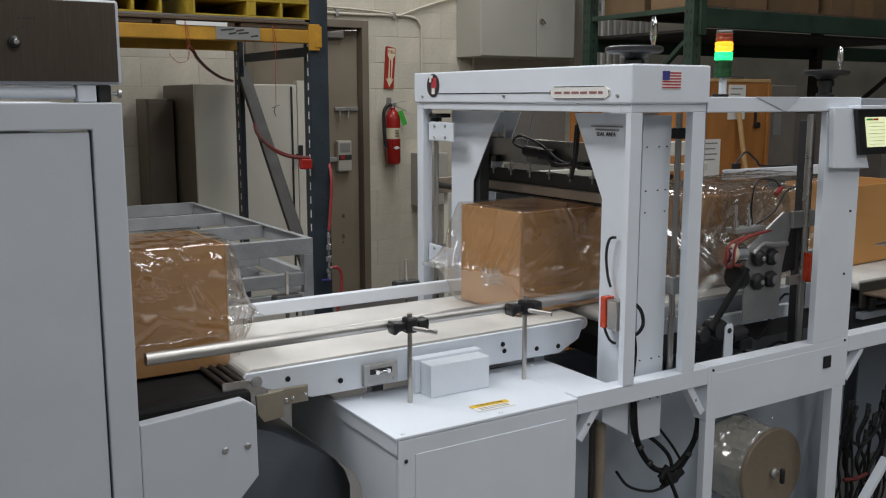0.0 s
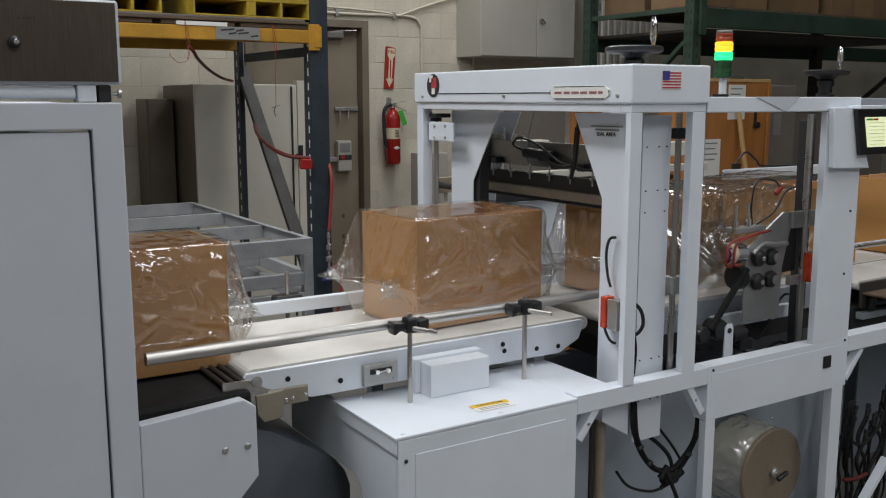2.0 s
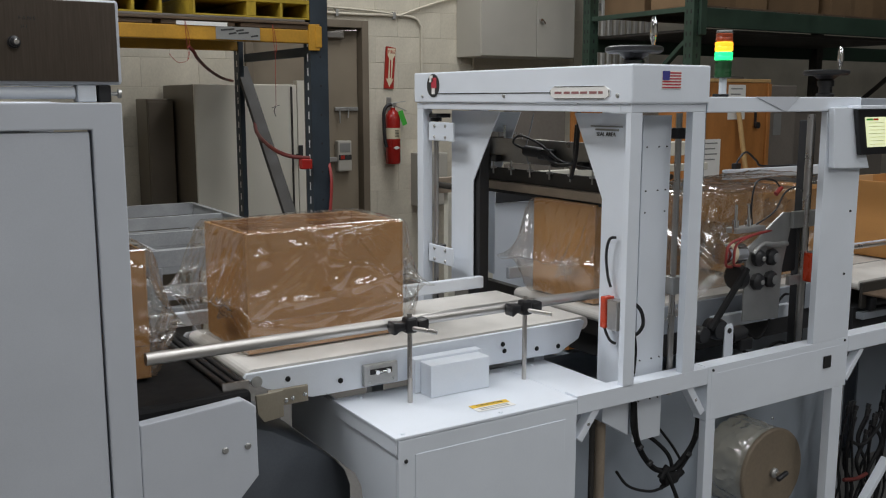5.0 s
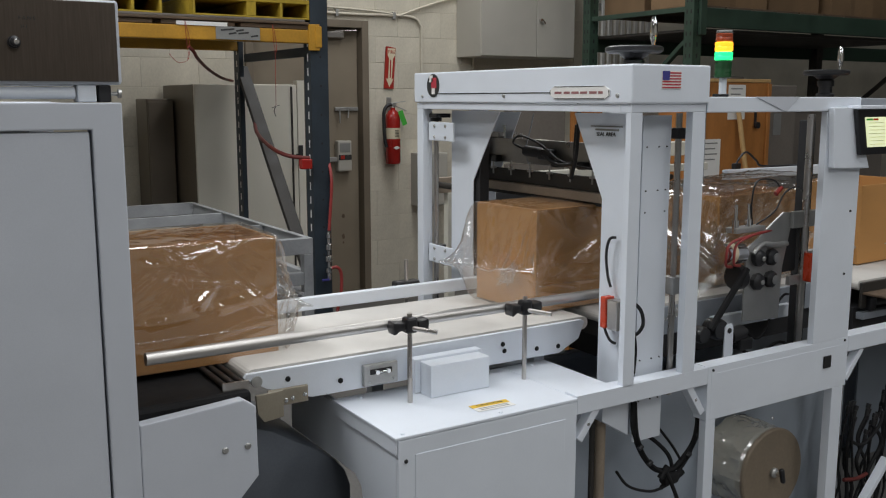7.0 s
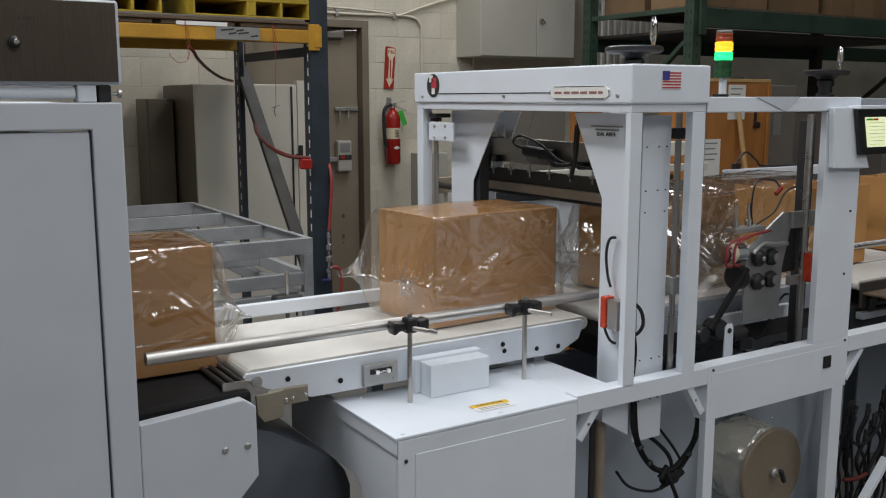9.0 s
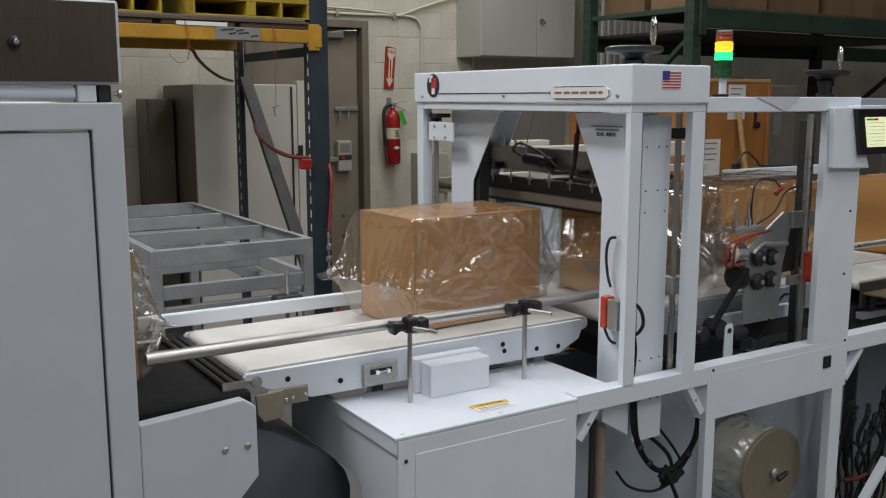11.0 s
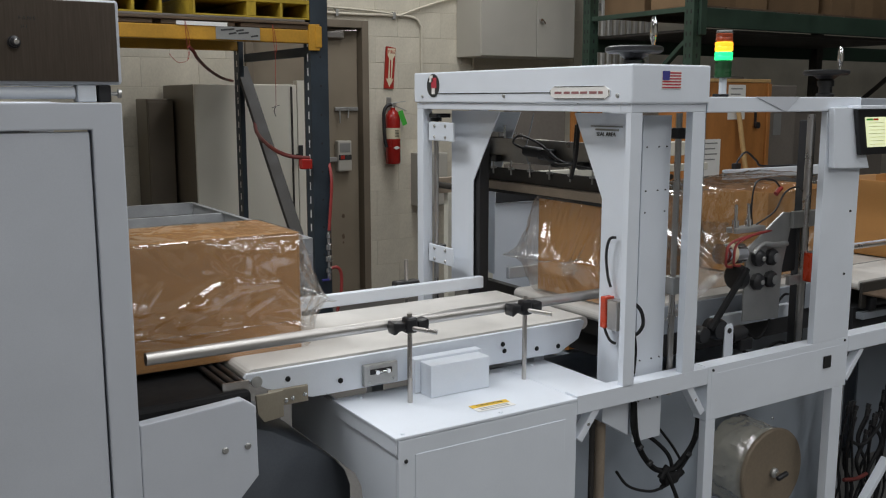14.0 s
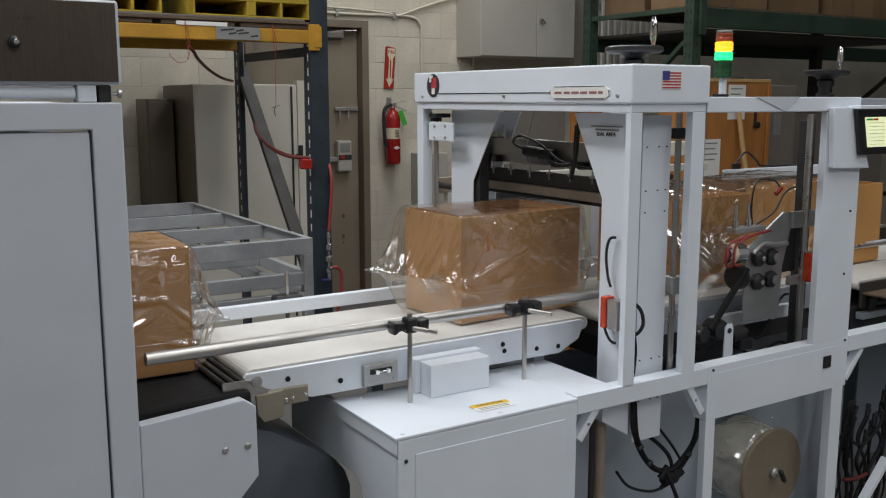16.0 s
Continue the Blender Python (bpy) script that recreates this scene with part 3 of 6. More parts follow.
def film_sleeve(r, seed, front=0.125, back=0.11):
    """A loose tube of clear film round a carton at r: drawn to a flat seam at both ends, which lies out at the far side and is bunched against the end wall."""
    L, W = CARTON_L, CARTON_W
    rnd = random.Random(seed)
    off = Vector([rnd.uniform(-9, 9) for i in range(3)])
    nx, nr = 170, 240
    girth = 1.218
    # creases as straight ridges on the unrolled tube: along, round, along, round, height, width
    creases = []

    def crease(x0, s0, x1, s1, wide):
        creases.append((x0, s0, x1, s1, wide * rnd.uniform(0.40, 0.95), wide * rnd.uniform(1.1, 1.7)))

    for i in range(7):
        crease(-0.01, 0.665 + rnd.uniform(-0.03, 0.03), rnd.uniform(0.06, 0.24), rnd.uniform(0.50, 0.75), rnd.uniform(0.006, 0.012))
        crease(L + 0.01, 0.67 + rnd.uniform(-0.03, 0.03), L - rnd.uniform(0.04, 0.17), rnd.uniform(0.49, 0.75), rnd.uniform(0.006, 0.011))
    for i in range(7):
        x = rnd.uniform(0.02, L - 0.08)
        crease(x, 0.462, x + rnd.uniform(0.02, 0.13), rnd.uniform(0.50, 0.60), rnd.uniform(0.006, 0.011))
    for i in range(9):
        x, y = rnd.uniform(0.03, L - 0.13), rnd.uniform(0.49, 0.72)
        crease(x, y, x + rnd.uniform(0.03, 0.13), y + rnd.uniform(-0.05, 0.02), rnd.uniform(0.006, 0.012))
    for i in range(6):
        x = rnd.uniform(-0.02, L)
        creases.append((x, rnd.uniform(0.14, 0.30), x + rnd.uniform(-0.12, 0.12), rnd.uniform(0.32, 0.46), rnd.uniform(0.001, 0.003), rnd.uniform(0.008, 0.016)))
    xs = -front + (L + front + back) * np.arange(nx + 1) / nx
    ss = (np.arange(nr) + 0.5) / nr * girth
    gx, gs = np.meshgrid(xs, ss, indexing="ij")
    ridge = np.zeros_like(gx)
    for x0, s0, x1, s1, high, wide in creases:
        dx, ds = x1 - x0, s1 - s0
        t = np.clip(((gx - x0) * dx + (gs - s0) * ds) / (dx * dx + ds * ds), 0, 1)
        d = np.hypot(gx - x0 - t * dx, gs - s0 - t * ds)
        ridge += high * np.maximum(0, 1 - d / (wide * (1.15 - 0.6 * t))) * (1 - 0.6 * t)
    crumple_z = 0.262 + rnd.uniform(-0.01, 0.012)
    tilt = rnd.uniform(-0.05, 0.05)
    bm = bmesh.new()
    rings = []
    for i in range(nx + 1):
        x = float(xs[i])
        edge = -x / front if x < 0 else (x - L) / back if x > L else 0.0
        b = 1 - edge
        b = (b * b * (3 - 2 * b)) ** 0.7 if edge else 1.0
        ring = []
        for k in range(nr):
            u = (k + 0.5) / nr
            y1, z1 = outline_point(u)
            y2, z2 = seam_point(u)
            y, z = y2 + (y1 - y2) * b, z2 + (z1 - z2) * b
            # the seam lies out at the far side and close to the wall at the near side
            reach = 0.30 + 0.75 * min(1.0, max(0.0, (y + W / 2) / W)) ** 1.3
            px = x * reach if x < 0 else L + (x - L) * (0.55 + 0.5 * reach) if x > L else x
            p = Vector((px, y, z))
            n1 = noise.noise(p * 5 + off)
            side = min(1.0, max(0.0, z / 0.06))
            out = 0.0012 + side * (0.0045 * max(0.0, n1 + 0.35) + float(ridge[i, k]))
            if edge:
                pleat = noise.noise(Vector((u * 46, edge * 1.6, seed)))
                fine = noise.noise(Vector((u * 110, edge * 3.0, seed + 5)))
                out += min(1.0, edge * 2.5) * (0.022 * pleat + 0.008 * fine + 0.014 * n1) * (1.1 - 0.5 * edge)
                p.x += edge * (0.022 * n1 + 0.012 * pleat)
            elif y < -W / 2 + 0.004 and z > 0.15:
                # slack, crumpled band under the upper edge
                zc = crumple_z + tilt * (x - L / 2) + 0.016 * noise.noise(Vector((x * 7, 3.3, 0)) + off)
                amp = min(1.3, max(0.0, 0.45 + 1.5 * noise.noise(Vector((x * 5, 7.1, 2)) - off)))
                near = math.exp(-(((z - zc) / 0.030) ** 2))
                out += near * amp * (0.018 + 0.011 * noise.noise(Vector((x * 34, z * 48, 0)) + off))
                low = math.exp(-(((z - zc + 0.085 + 0.15 * noise.noise(Vector((x * 3, 1.7, 5)) + off)) / 0.026) ** 2))
                out += low * 0.020 * max(0.0, noise.noise(Vector((x * 9, 4.4, 8)) + off) + 0.12)
            d = Vector((0, y, z - 0.16)).normalized()
            q = p + d * out
            q.z = max(q.z, 0.0008)
            ring.append(bm.verts.new(q))
        rings.append(ring)
    for a, c in zip(rings, rings[1:]):
        for k in range(nr):
            bm.faces.new((a[k], a[(k + 1) % nr], c[(k + 1) % nr], c[k]))
    bmesh.ops.recalc_face_normals(bm, faces=bm.faces)
    f = part("plastic_film", bm, FILM, r, "loose clear shrink film with crumpled sealed ends", smooth=False)
    f.data.shade_smooth()
    # melted seams across the ends, bunched up in the middle, and the long side seam
    for left in (True, False):
        pts = []
        for j in range(15):
            y = -0.12 + 0.29 * j / 14
            reach = 0.30 + 0.75 * min(1.0, max(0.0, (y + W / 2) / W)) ** 1.3
            x = -front * reach if left else L + back * (0.55 + 0.5 * reach)
            pts.append((x + 0.010 * noise.noise(Vector((x * 5, y * 30, 0)) + off), y, 0.130 + 0.014 * noise.noise(Vector((x, y * 22, 3)) + off)))
        part("seal_seam", hose(pts, 0.0016, 6, 3), ROLLFILM, r, "whitish melted seam")
        bunch = bmesh.new()
        grid = []
        for a in range(31):
            row = []
            for b in range(19):
                u, v = a / 15 - 1, b / 9 - 1
                star = 0.55 + 0.45 * abs(noise.noise(Vector((math.atan2(v, u) * 2.2, seed, 1.0)))) * 2
                fold = noise.noise(Vector((u * 4.5, v * 4.5, seed * 1.7))) + 0.5 * noise.noise(Vector((u * 10, v * 10, seed)))
                hang = 0.020 + 0.016 * fold * (1 - 0.4 * u * u)
                row.append(bunch.verts.new((-hang if left else L + hang, -0.035 + 0.058 * u * star, 0.106 + 0.036 * v * star - 0.012 * u)))
            grid.append(row)
        for ra, rb in zip(grid, grid[1:]):
            for b in range(18):
                bunch.faces.new((ra[b], rb[b], rb[b + 1], ra[b + 1]))
        part("film_bunch", rounded(bunch), BUNCH, r, "bunched and melted film end", smooth=False)
    line = [(0.01 + (L - 0.02) * j / 16, -W / 2 - 0.0065, 0.086 + 0.002 * noise.noise(Vector((j * 0.45, 2, 0)) + off)) for j in range(17)]
    part("side_seam", hose(line, 0.0007, 6, 2), ROLLFILM, r, "thin whitish side seam")


CONV_Y, BELT_Z = 2.313, 0.90


def belt_loop(x0, x1, y0, y1, z1, r, mat, parent, name="belt"):
    """An endless belt: top run, two end rollers' curves and the return run."""
    out = []
    for i in range(9):
        a = math.pi / 2 + math.pi * i / 8
        out.append((x0 + r + r * math.cos(a), z1 - r + r * math.sin(a)))
    for i in range(9):
        a = -math.pi / 2 + math.pi * i / 8
        out.append((x1 - r + r * math.cos(a), z1 - r + r * math.sin(a)))
    return part(name, prism(out, "y", y0, y1), mat, parent)


def exit_conveyor():
    r = root("exit_conveyor", 0.76, CONV_Y, 0, "white belt conveyor with cream belt between sealer and tunnel", "conveyor")
    belt_loop(0.755, 1.84, 2.09, 2.545, BELT_Z, 0.02, BELT, r)
    for y0, y1 in ((2.072, 2.086), (2.549, 2.563)):
        side = prism([(0.752, 0.895), (0.745, 0.885), (0.80, 0.852), (0.92, 0.81), (1.716, 0.806), (1.79, 0.84), (1.812, 0.89), (1.80, 0.896)], "y", y0, y1, 0.001)
        part("side_plate", side, WHITE, r)
    part("end_roller", rod((0.772, 2.088, 0.879), (0.772, 2.547, 0.879), 0.015), STEEL, r)
    part("roller_cap", lathe([(0.014, 0), (0.014, 0.004), (0.006, 0.006), (0, 0.006)], 0.775, 2.0715, 0.874, 16, "y"), DULL, r)
    for x, z in ((1.509, 0.862), (1.515, 0.842), (1.631, 0.832), (1.711, 0.828), (0.999, 0.84), (0.856, 0.868)):
        screw(x, 2.0715, z, "y", r, 0.007, RUBBER)
    part("slot_plate", join(box(1.06, 1.16, 2.058, 2.0715, 0.815, 0.872, 0.003)), DULL, r, "slotted steel adjuster plate")
    part("slot", box(1.078, 1.142, 2.0555, 2.0585, 0.845, 0.859, 0.004), SHADOWBOX, r)
    part("slot_bolt", join(rod((1.094, 2.057, 0.852), (1.094, 2.045, 0.852), 0.006), rod((1.126, 2.057, 0.852), (1.126, 2.045, 0.852), 0.006), rod((1.094, 2.048, 0.852), (1.126, 2.048, 0.852), 0.003)), CHROME, r)
    for x in (1.075, 1.145):
        screw(x, 2.058, 0.828, "y", r, 0.003)
    part("mount_plate", box(0.80, 0.905, 2.06, 2.0705, 0.806, 0.848, 0.002), TANSTEEL, r, "tan-tinted steel mounting plate")
    part("mount_plate", prism([(0.765, 0.845), (0.835, 0.848), (0.835, 0.782), (0.785, 0.776), (0.768, 0.80)], "y", 2.05, 2.0595, 0.001), TANSTEEL, r, "tan-tinted steel mounting plate")
    for x, z in ((0.845, 0.818), (0.862, 0.822), (0.895, 0.826)):
        screw(x, 2.06, z, "y", r, 0.006)
    # near-black sheet that stands in for the shade under the exit belt
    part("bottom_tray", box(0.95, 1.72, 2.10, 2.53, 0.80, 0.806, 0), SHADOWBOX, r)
    for x in (1.30, 1.66):
        for y in (2.12, 2.47):
            part("leg", box(x, x + 0.04, y, y + 0.04, 0, 0.802, 0.003), WHITE, r)
    hood = prism([(0.70, 0.10), (1.06, 0.10), (1.06, 0.52), (1.045, 0.565), (1.015, 0.602), (0.96, 0.642), (0.84, 0.715), (0.79, 0.735), (0.70, 0.74)], "y", 2.14, 2.62, 0.012)
    part("drive_hood", rounded(hood), SLATE, r, "dark slate drive hood under the belt")
    # guide rails at both sides
    rail = root("guide_rail", 1.15, 2.02, 0.78, "steel guide rail on clamped posts beside the belt", "guide rail")
    part("rail", rod((0.503, 2.023, 0.983), (1.87, 2.023, 0.983), 0.0145, 28), SATIN, rail)
    for x, y in ((1.151, 1.98), (1.52, 1.985)):
        part("post", rod((x, y, 0.78), (x, y, 1.015), 0.0065), STEEL, rail)
        cl = part("clamp", join(box(x - 0.046, x + 0.046, y - 0.006, y + 0.026, 0.974, 0.994, 0.005), rounded(prism([(x - 0.020, 0.975), (x - 0.034, 0.973), (x - 0.048, 0.964), (x - 0.052, 0.980), (x - 0.050, 0.998), (x - 0.034, 0.995), (x - 0.020, 0.994)], "y", y - 0.012, y + 0.026, 0.0035)),
                                rounded(prism([(x + 0.020, 0.975), (x + 0.034, 0.973), (x + 0.048, 0.964), (x + 0.052, 0.980), (x + 0.050, 0.998), (x + 0.034, 0.995), (x + 0.020, 0.994)], "y", y - 0.012, y + 0.026, 0.0035)), box(x - 0.016, x + 0.016, y - 0.016, y + 0.016, 0.965, 1.006, 0.006)), BLACK, rail, "black plastic rail clamp")
        part("clamp_handle", join(rod((x, y - 0.01, 0.979), (x + 0.045, y - 0.06, 0.972), 0.006)), STEEL, cl)
    far = root("guide_rail", 1.15, 2.56, 0.78, "white flat guide rail along the far side of the belt", "guide rail")
    part("rail", box(0.56, 1.78, 2.556, 2.58, 0.912, 0.952, 0.004), WHITE, far)
    for x in (1.08, 1.5):
        part("post", rod((x, 2.60, 0.78), (x, 2.60, 1.03), 0.0065), STEEL, far)
        part("clamp", box(x - 0.045, x + 0.045, 2.582, 2.625, 0.93, 0.96, 0.008), BLACK, far)
        part("bracket", box(x - 0.02, x + 0.02, 2.563, 2.62, 0.77, 0.782, 0.002), WHITE, far)


def shrink_tunnel():
    r = root("shrink_tunnel", -0.9, 2.3, 0, "pale grey enamelled shrink tunnel with steel control panel", "shrink tunnel")
    yf = 1.97
    part("front_frame", prism([(0.409, 0), (0.470, 0), (0.470, 1.542), (-2.2, 1.542), (-2.2, 1.488), (0.409, 1.488)], "y", yf, yf + 0.05, 0.003), TUNNEL, r)
    part("front_door", box(-2.0, 0.405, yf + 0.006, yf + 0.04, 0.05, 1.484, 0.004), TUNNEL, r)
    part("rear_panel", box(-2.2, 0.470, 2.75, 2.80, 0, 1.542, 0.004), TUNNEL, r)
    part("top_panel", box(-2.2, 0.470, yf + 0.051, 2.749, 1.50, 1.54, 0.004), TUNNEL, r)
    part("exit_panel", box(-2.25, -2.201, yf, 2.80, 0, 1.542, 0.004), TUNNEL, r)
    part("lining", box(-2.1, 0.40, 2.70, 2.749, 0.9, 1.49, 0), GREY, r)
    part("mesh_belt", box(-2.1, 0.745, 2.02, 2.60, 0.82, 0.872, 0.012), RUBBER, r, "black tunnel belt")
    apron = prism([(0.471, 0.852), (0.705, 0.869), (0.735, 0.848), (0.737, 0.68), (0.69, 0.63), (0.471, 0.60)], "y", yf + 0.002, yf + 0.034, 0.003)
    part("infeed_apron", apron, TUNNEL, r)
    for x in (0.658, 0.712):
        screw(x, yf + 0.002, 0.757, "y", r, 0.008, DULL)
    part("far_apron", box(0.471, 0.735, 2.62, 2.65, 0.62, 0.865, 0.004), TUNNEL, r)
    # bridging rollers between belts
    for i, x in enumerate((0.690, 0.712, 0.734)):
        part("bridge_roller", rod((x, 2.05, 0.882), (x, 2.59, 0.882), 0.007), BLACK, r)
        screw(x, 2.049, 0.882, "y", r, 0.0045)
    part("bridge_bracket", join(box(0.68, 0.745, 2.04, 2.046, 0.865, 0.892, 0.001), box(0.706, 0.722, 2.035, 2.041, 0.82, 0.866, 0.001)), STEEL, r)
    part("infeed_leg", box(0.64, 0.68, 2.05, 2.09, 0, 0.82, 0.003), DULL, r)
    # control box on top
    c = root("control_box", 0.0, 1.97, 1.542, "brushed steel control box on the tunnel roof", "control box")
    part("housing", box(-0.9, 0.476, yf + 0.012, yf + 0.34, 1.578, 1.745, 0.006), TUNNEL, c)
    part("face_plate", box(-0.89, 0.468, yf + 0.006, yf + 0.0115, 1.584, 1.740, 0.001), BRUSHED, c, "brown-toned brushed steel face")
    k = part("knob", lathe([(0.012, 0), (0.012, 0.006), (0.009, 0.008), (0.009, 0.018), (0.006, 0.02), (0, 0.02)], 0.276, yf + 0.006, 1.657, 20, "y"), BLACK, c)
    part("knob_cap", lathe([(0.006, 0), (0.005, 0.003), (0, 0.004)], 0.278, yf - 0.014, 1.657, 14, "y"), CHROME, k)
    lettering("F A N S", 0.0095, INK, pose(0.302, yf + 0.0052, 1.703, 90), c)
    lettering("H I", 0.0095, INK, pose(0.296, yf + 0.0052, 1.687, 90), c)
    # white coat stands in for the streak of light along the tube
    part("bright_tube", rod((-0.6, yf + 0.03, 1.561), (0.385, yf + 0.03, 1.561), 0.012), WHITE, c, "tube under the control box, its bright streak painted as white")
    part("spacer", box(0.388, 0.425, yf + 0.015, yf + 0.06, 1.543, 1.577, 0.003), WHITE, c)
    part("spacer", box(0.43, 0.455, yf + 0.02, yf + 0.06, 1.543, 1.577, 0.003), SHADOWBOX, c)
    part("thumb_screw", join(rod((0.455, yf + 0.03, 1.56), (0.476, yf + 0.03, 1.56), 0.004), rod((0.470, yf + 0.03, 1.56), (0.476, yf + 0.03, 1.56), 0.009)), DULL, c)


YF, XS, YB = 1.775, 1.693, 2.852


def sealing_machine():
    r = root("wrapping_machine", 1.85, 2.3, 0, "white powder-coated film wrapping and sealing machine", "packaging machine")
    # cabinet under the exit belt
    cab = part("cabinet", join(box(1.0, 1.535, YF, YF + 0.012, 0.1, 0.772, 0.003), box(1.52, 1.535, YF + 0.012, 2.10, 0.1, 0.772, 0.002)), WHITE, r, "white sheet-steel base cabinet")
    part("cabinet_side", prism([(YF + 0.012, 0.1), (1.955, 0.1), (1.955, 0.55), (1.968, 0.595), (2.0, 0.615), (2.40, 0.615), (2.40, 0.775), (YF + 0.012, 0.775)], "x", 1.0, 1.012, 0.002), WHITE, cab)
    part("cabinet_lip", box(0.9945, 0.9995, YF + 0.003, 2.39, 0.738, 0.7725, 0.0012), WHITE, cab)
    part("cabinet_top", join(box(0.992, 1.5345, YF - 0.001, 2.11, 0.773, 0.781, 0.002), box(1.535, 1.69, YF + 0.0505, 2.11, 0.773, 0.781, 0.002)), WHITE, cab)
    part("cabinet_door", box(1.045, 1.494, YF - 0.002, YF + 0.002, 0.15, 0.732, 0.001), WHITE, cab)
    part("plinth", box(1.02, 1.52, YF + 0.03, 2.08, 0, 0.1, 0.002), BLACK, cab)
    for x, y in ((1.02, 1.79), (1.30, 1.79), (1.62, 2.08), (1.06, 2.08)):
        screw(x, y, 0.781, "z", cab, 0.006, WHITE)
    for z in (0.72, 0.45):
        screw(1.02, YF, z, "y", cab, 0.005, SHADOWBOX)
    mb = part("motor_box", box(1.212, 1.396, 1.976, 2.03, 0.7815, 0.868, 0.002), WHITE, r, "small white sheet-steel box")
    part("box_back", box(1.196, 1.408, 2.0305, 2.062, 0.7815, 0.874, 0.002), WHITE, mb)
    # front frame
    part("front_post", box(XS, XS + 0.04, YF, YF + 0.02, 0.782, 1.514, 0.0012), WHITE, r)
    part("front_post", box(1.918, 1.967, YF, YF + 0.025, 0.786, 1.514, 0.0012), WHITE, r)
    part("rear_post", box(XS, XS + 0.04, YB - 0.04, YB, 0, 1.514, 0.003), WHITE, r)
    part("rear_post", box(1.914, 1.967, YB - 0.05, YB, 0, 1.514, 0.003), WHITE, r)
    part("front_sill", box(1.535, 2.0243, YF, YF + 0.05, 0.736, 0.786, 0.0012), WHITE, r)
    part("front_fascia", box(2.0245, 2.68, YF, YF + 0.05, 0.625, 0.787, 0.0012), WHITE, r)
    part("fascia_sheet", box(2.04, 2.675, YF - 0.0007, YF + 0.001, 0.640, 0.765, 0), WHITE, r)
    part("leg", box(2.0245, 2.064, YF, YF + 0.025, 0, 0.6245, 0.0012), WHITE, r)
    part("leg", box(2.612, 2.668, YF, YF + 0.03, 0, 0.6245, 0.0012), WHITE, r)
    part("wide_post", box(2.497, 2.676, YF, YF + 0.022, 0.7875, 1.511, 0.0012), WHITE, r)
    part("rear_sill", box(XS, 2.68, YB - 0.05, YB, 0.70, 0.78, 0.003), WHITE, r)
    part("rear_leg", box(2.62, 2.68, YB - 0.05, YB, 0, 0.70, 0.003), WHITE, r)
    part("rear_wide_post", box(2.56, 2.68, YB - 0.05, YB, 0.781, 1.508, 0.003), WHITE, r)
    part("top_rail", join(box(XS, 1.967, YF, YF + 0.04, 1.5145, 1.536, 0.002), box(XS, XS + 0.04, YF + 0.0405, YB - 0.0405, 1.5145, 1.536, 0.002), box(XS, 1.967, YB - 0.04, YB, 1.5145, 1.536, 0.002)), WHITE, r)
    cover = part("top_cover", box(XS - 0.008, 1.972, YF - 0.008, YB + 0.006, 1.537, 1.638, 0.005, 3), WHITE, r, "white sheet-steel top cover")
    for y in (1.82, 2.32, 2.80):
        screw(XS - 0.008, y, 1.558, "-x", cover, 0.006, DULL)
    # printed line, name plate and badge on the cover's end
    xe = XS - 0.009
    part("printed_line", box(xe - 0.0006, xe, 1.90, 2.70, 1.565, 1.568, 0), INK, cover)
    ya, yb = 1.848, 2.095
    plate = part("name_plate", prism([(ya + 0.02, 1.549), (ya, 1.560), (ya, 1.573), (ya + 0.02, 1.584), (yb - 0.02, 1.584), (yb, 1.573), (yb, 1.560), (yb - 0.02, 1.549)], "x", xe - 0.0022, xe), PAPER, cover, "white name plate with dark outline")
    part("plate_outline", join(box(xe - 0.003, xe - 0.0024, ya + 0.02, yb - 0.02, 1.5495, 1.5512, 0), box(xe - 0.003, xe - 0.0024, ya + 0.02, yb - 0.02, 1.5818, 1.5835, 0),
                               box(xe - 0.003, xe - 0.0024, ya + 0.001, ya + 0.003, 1.560, 1.573, 0), box(xe - 0.003, xe - 0.0024, yb - 0.003, yb - 0.001, 1.560, 1.573, 0)), INK, plate)
    for y, wd in ((2.058, 0.03), (2.02, 0.026), (1.985, 0.03), (1.95, 0.028), (1.912, 0.03), (1.882, 0.018)):
        part("name_bar", box(xe - 0.003, xe - 0.0024, y - wd / 2, y + wd / 2, 1.563, 1.5695, 0), NAMEINK, plate)
    badge = part("badge", lathe([(0.039, 0), (0.039, 0.0012)], xe, 2.728, 1.594, 28, "-x"), INK, cover, "round black, red and white badge")
    part("badge_shape", join(box(xe - 0.0022, xe - 0.0015, 2.705, 2.738, 1.585, 1.62, 0.0003)), FLAGRED, badge)
    part("badge_shape", join(box(xe - 0.0022, xe - 0.0015, 2.728, 2.75, 1.605, 1.628, 0.0003), box(xe - 0.0022, xe - 0.0015, 2.715, 2.735, 1.565, 1.585, 0.0003)), PAPER, badge)
    # flag sticker on the cover's front
    fl = part("flag_sticker", box(1.788, 1.858, YF - 0.0095, YF - 0.0082, 1.575, 1.622, 0), PAPER, cover, "small flag sticker with red stripes and blue corner")
    for i in range(6):
        part("stripe", box(1.789, 1.857, YF - 0.0102, YF - 0.0096, 1.577 + i * 0.0075, 1.5808 + i * 0.0075, 0), FLAGRED, fl)
    part("canton", box(1.789, 1.814, YF - 0.011, YF - 0.0103, 1.598, 1.6215, 0), FLAGBLUE, fl)
    # top frame to the right
    part("top_beam", box(1.973, 2.66, YF, YF + 0.045, 1.512, 1.555, 0.003), WHITE, r)
    part("top_beam", box(1.973, 2.66, YB - 0.045, YB, 1.512, 1.555, 0.003), WHITE, r)
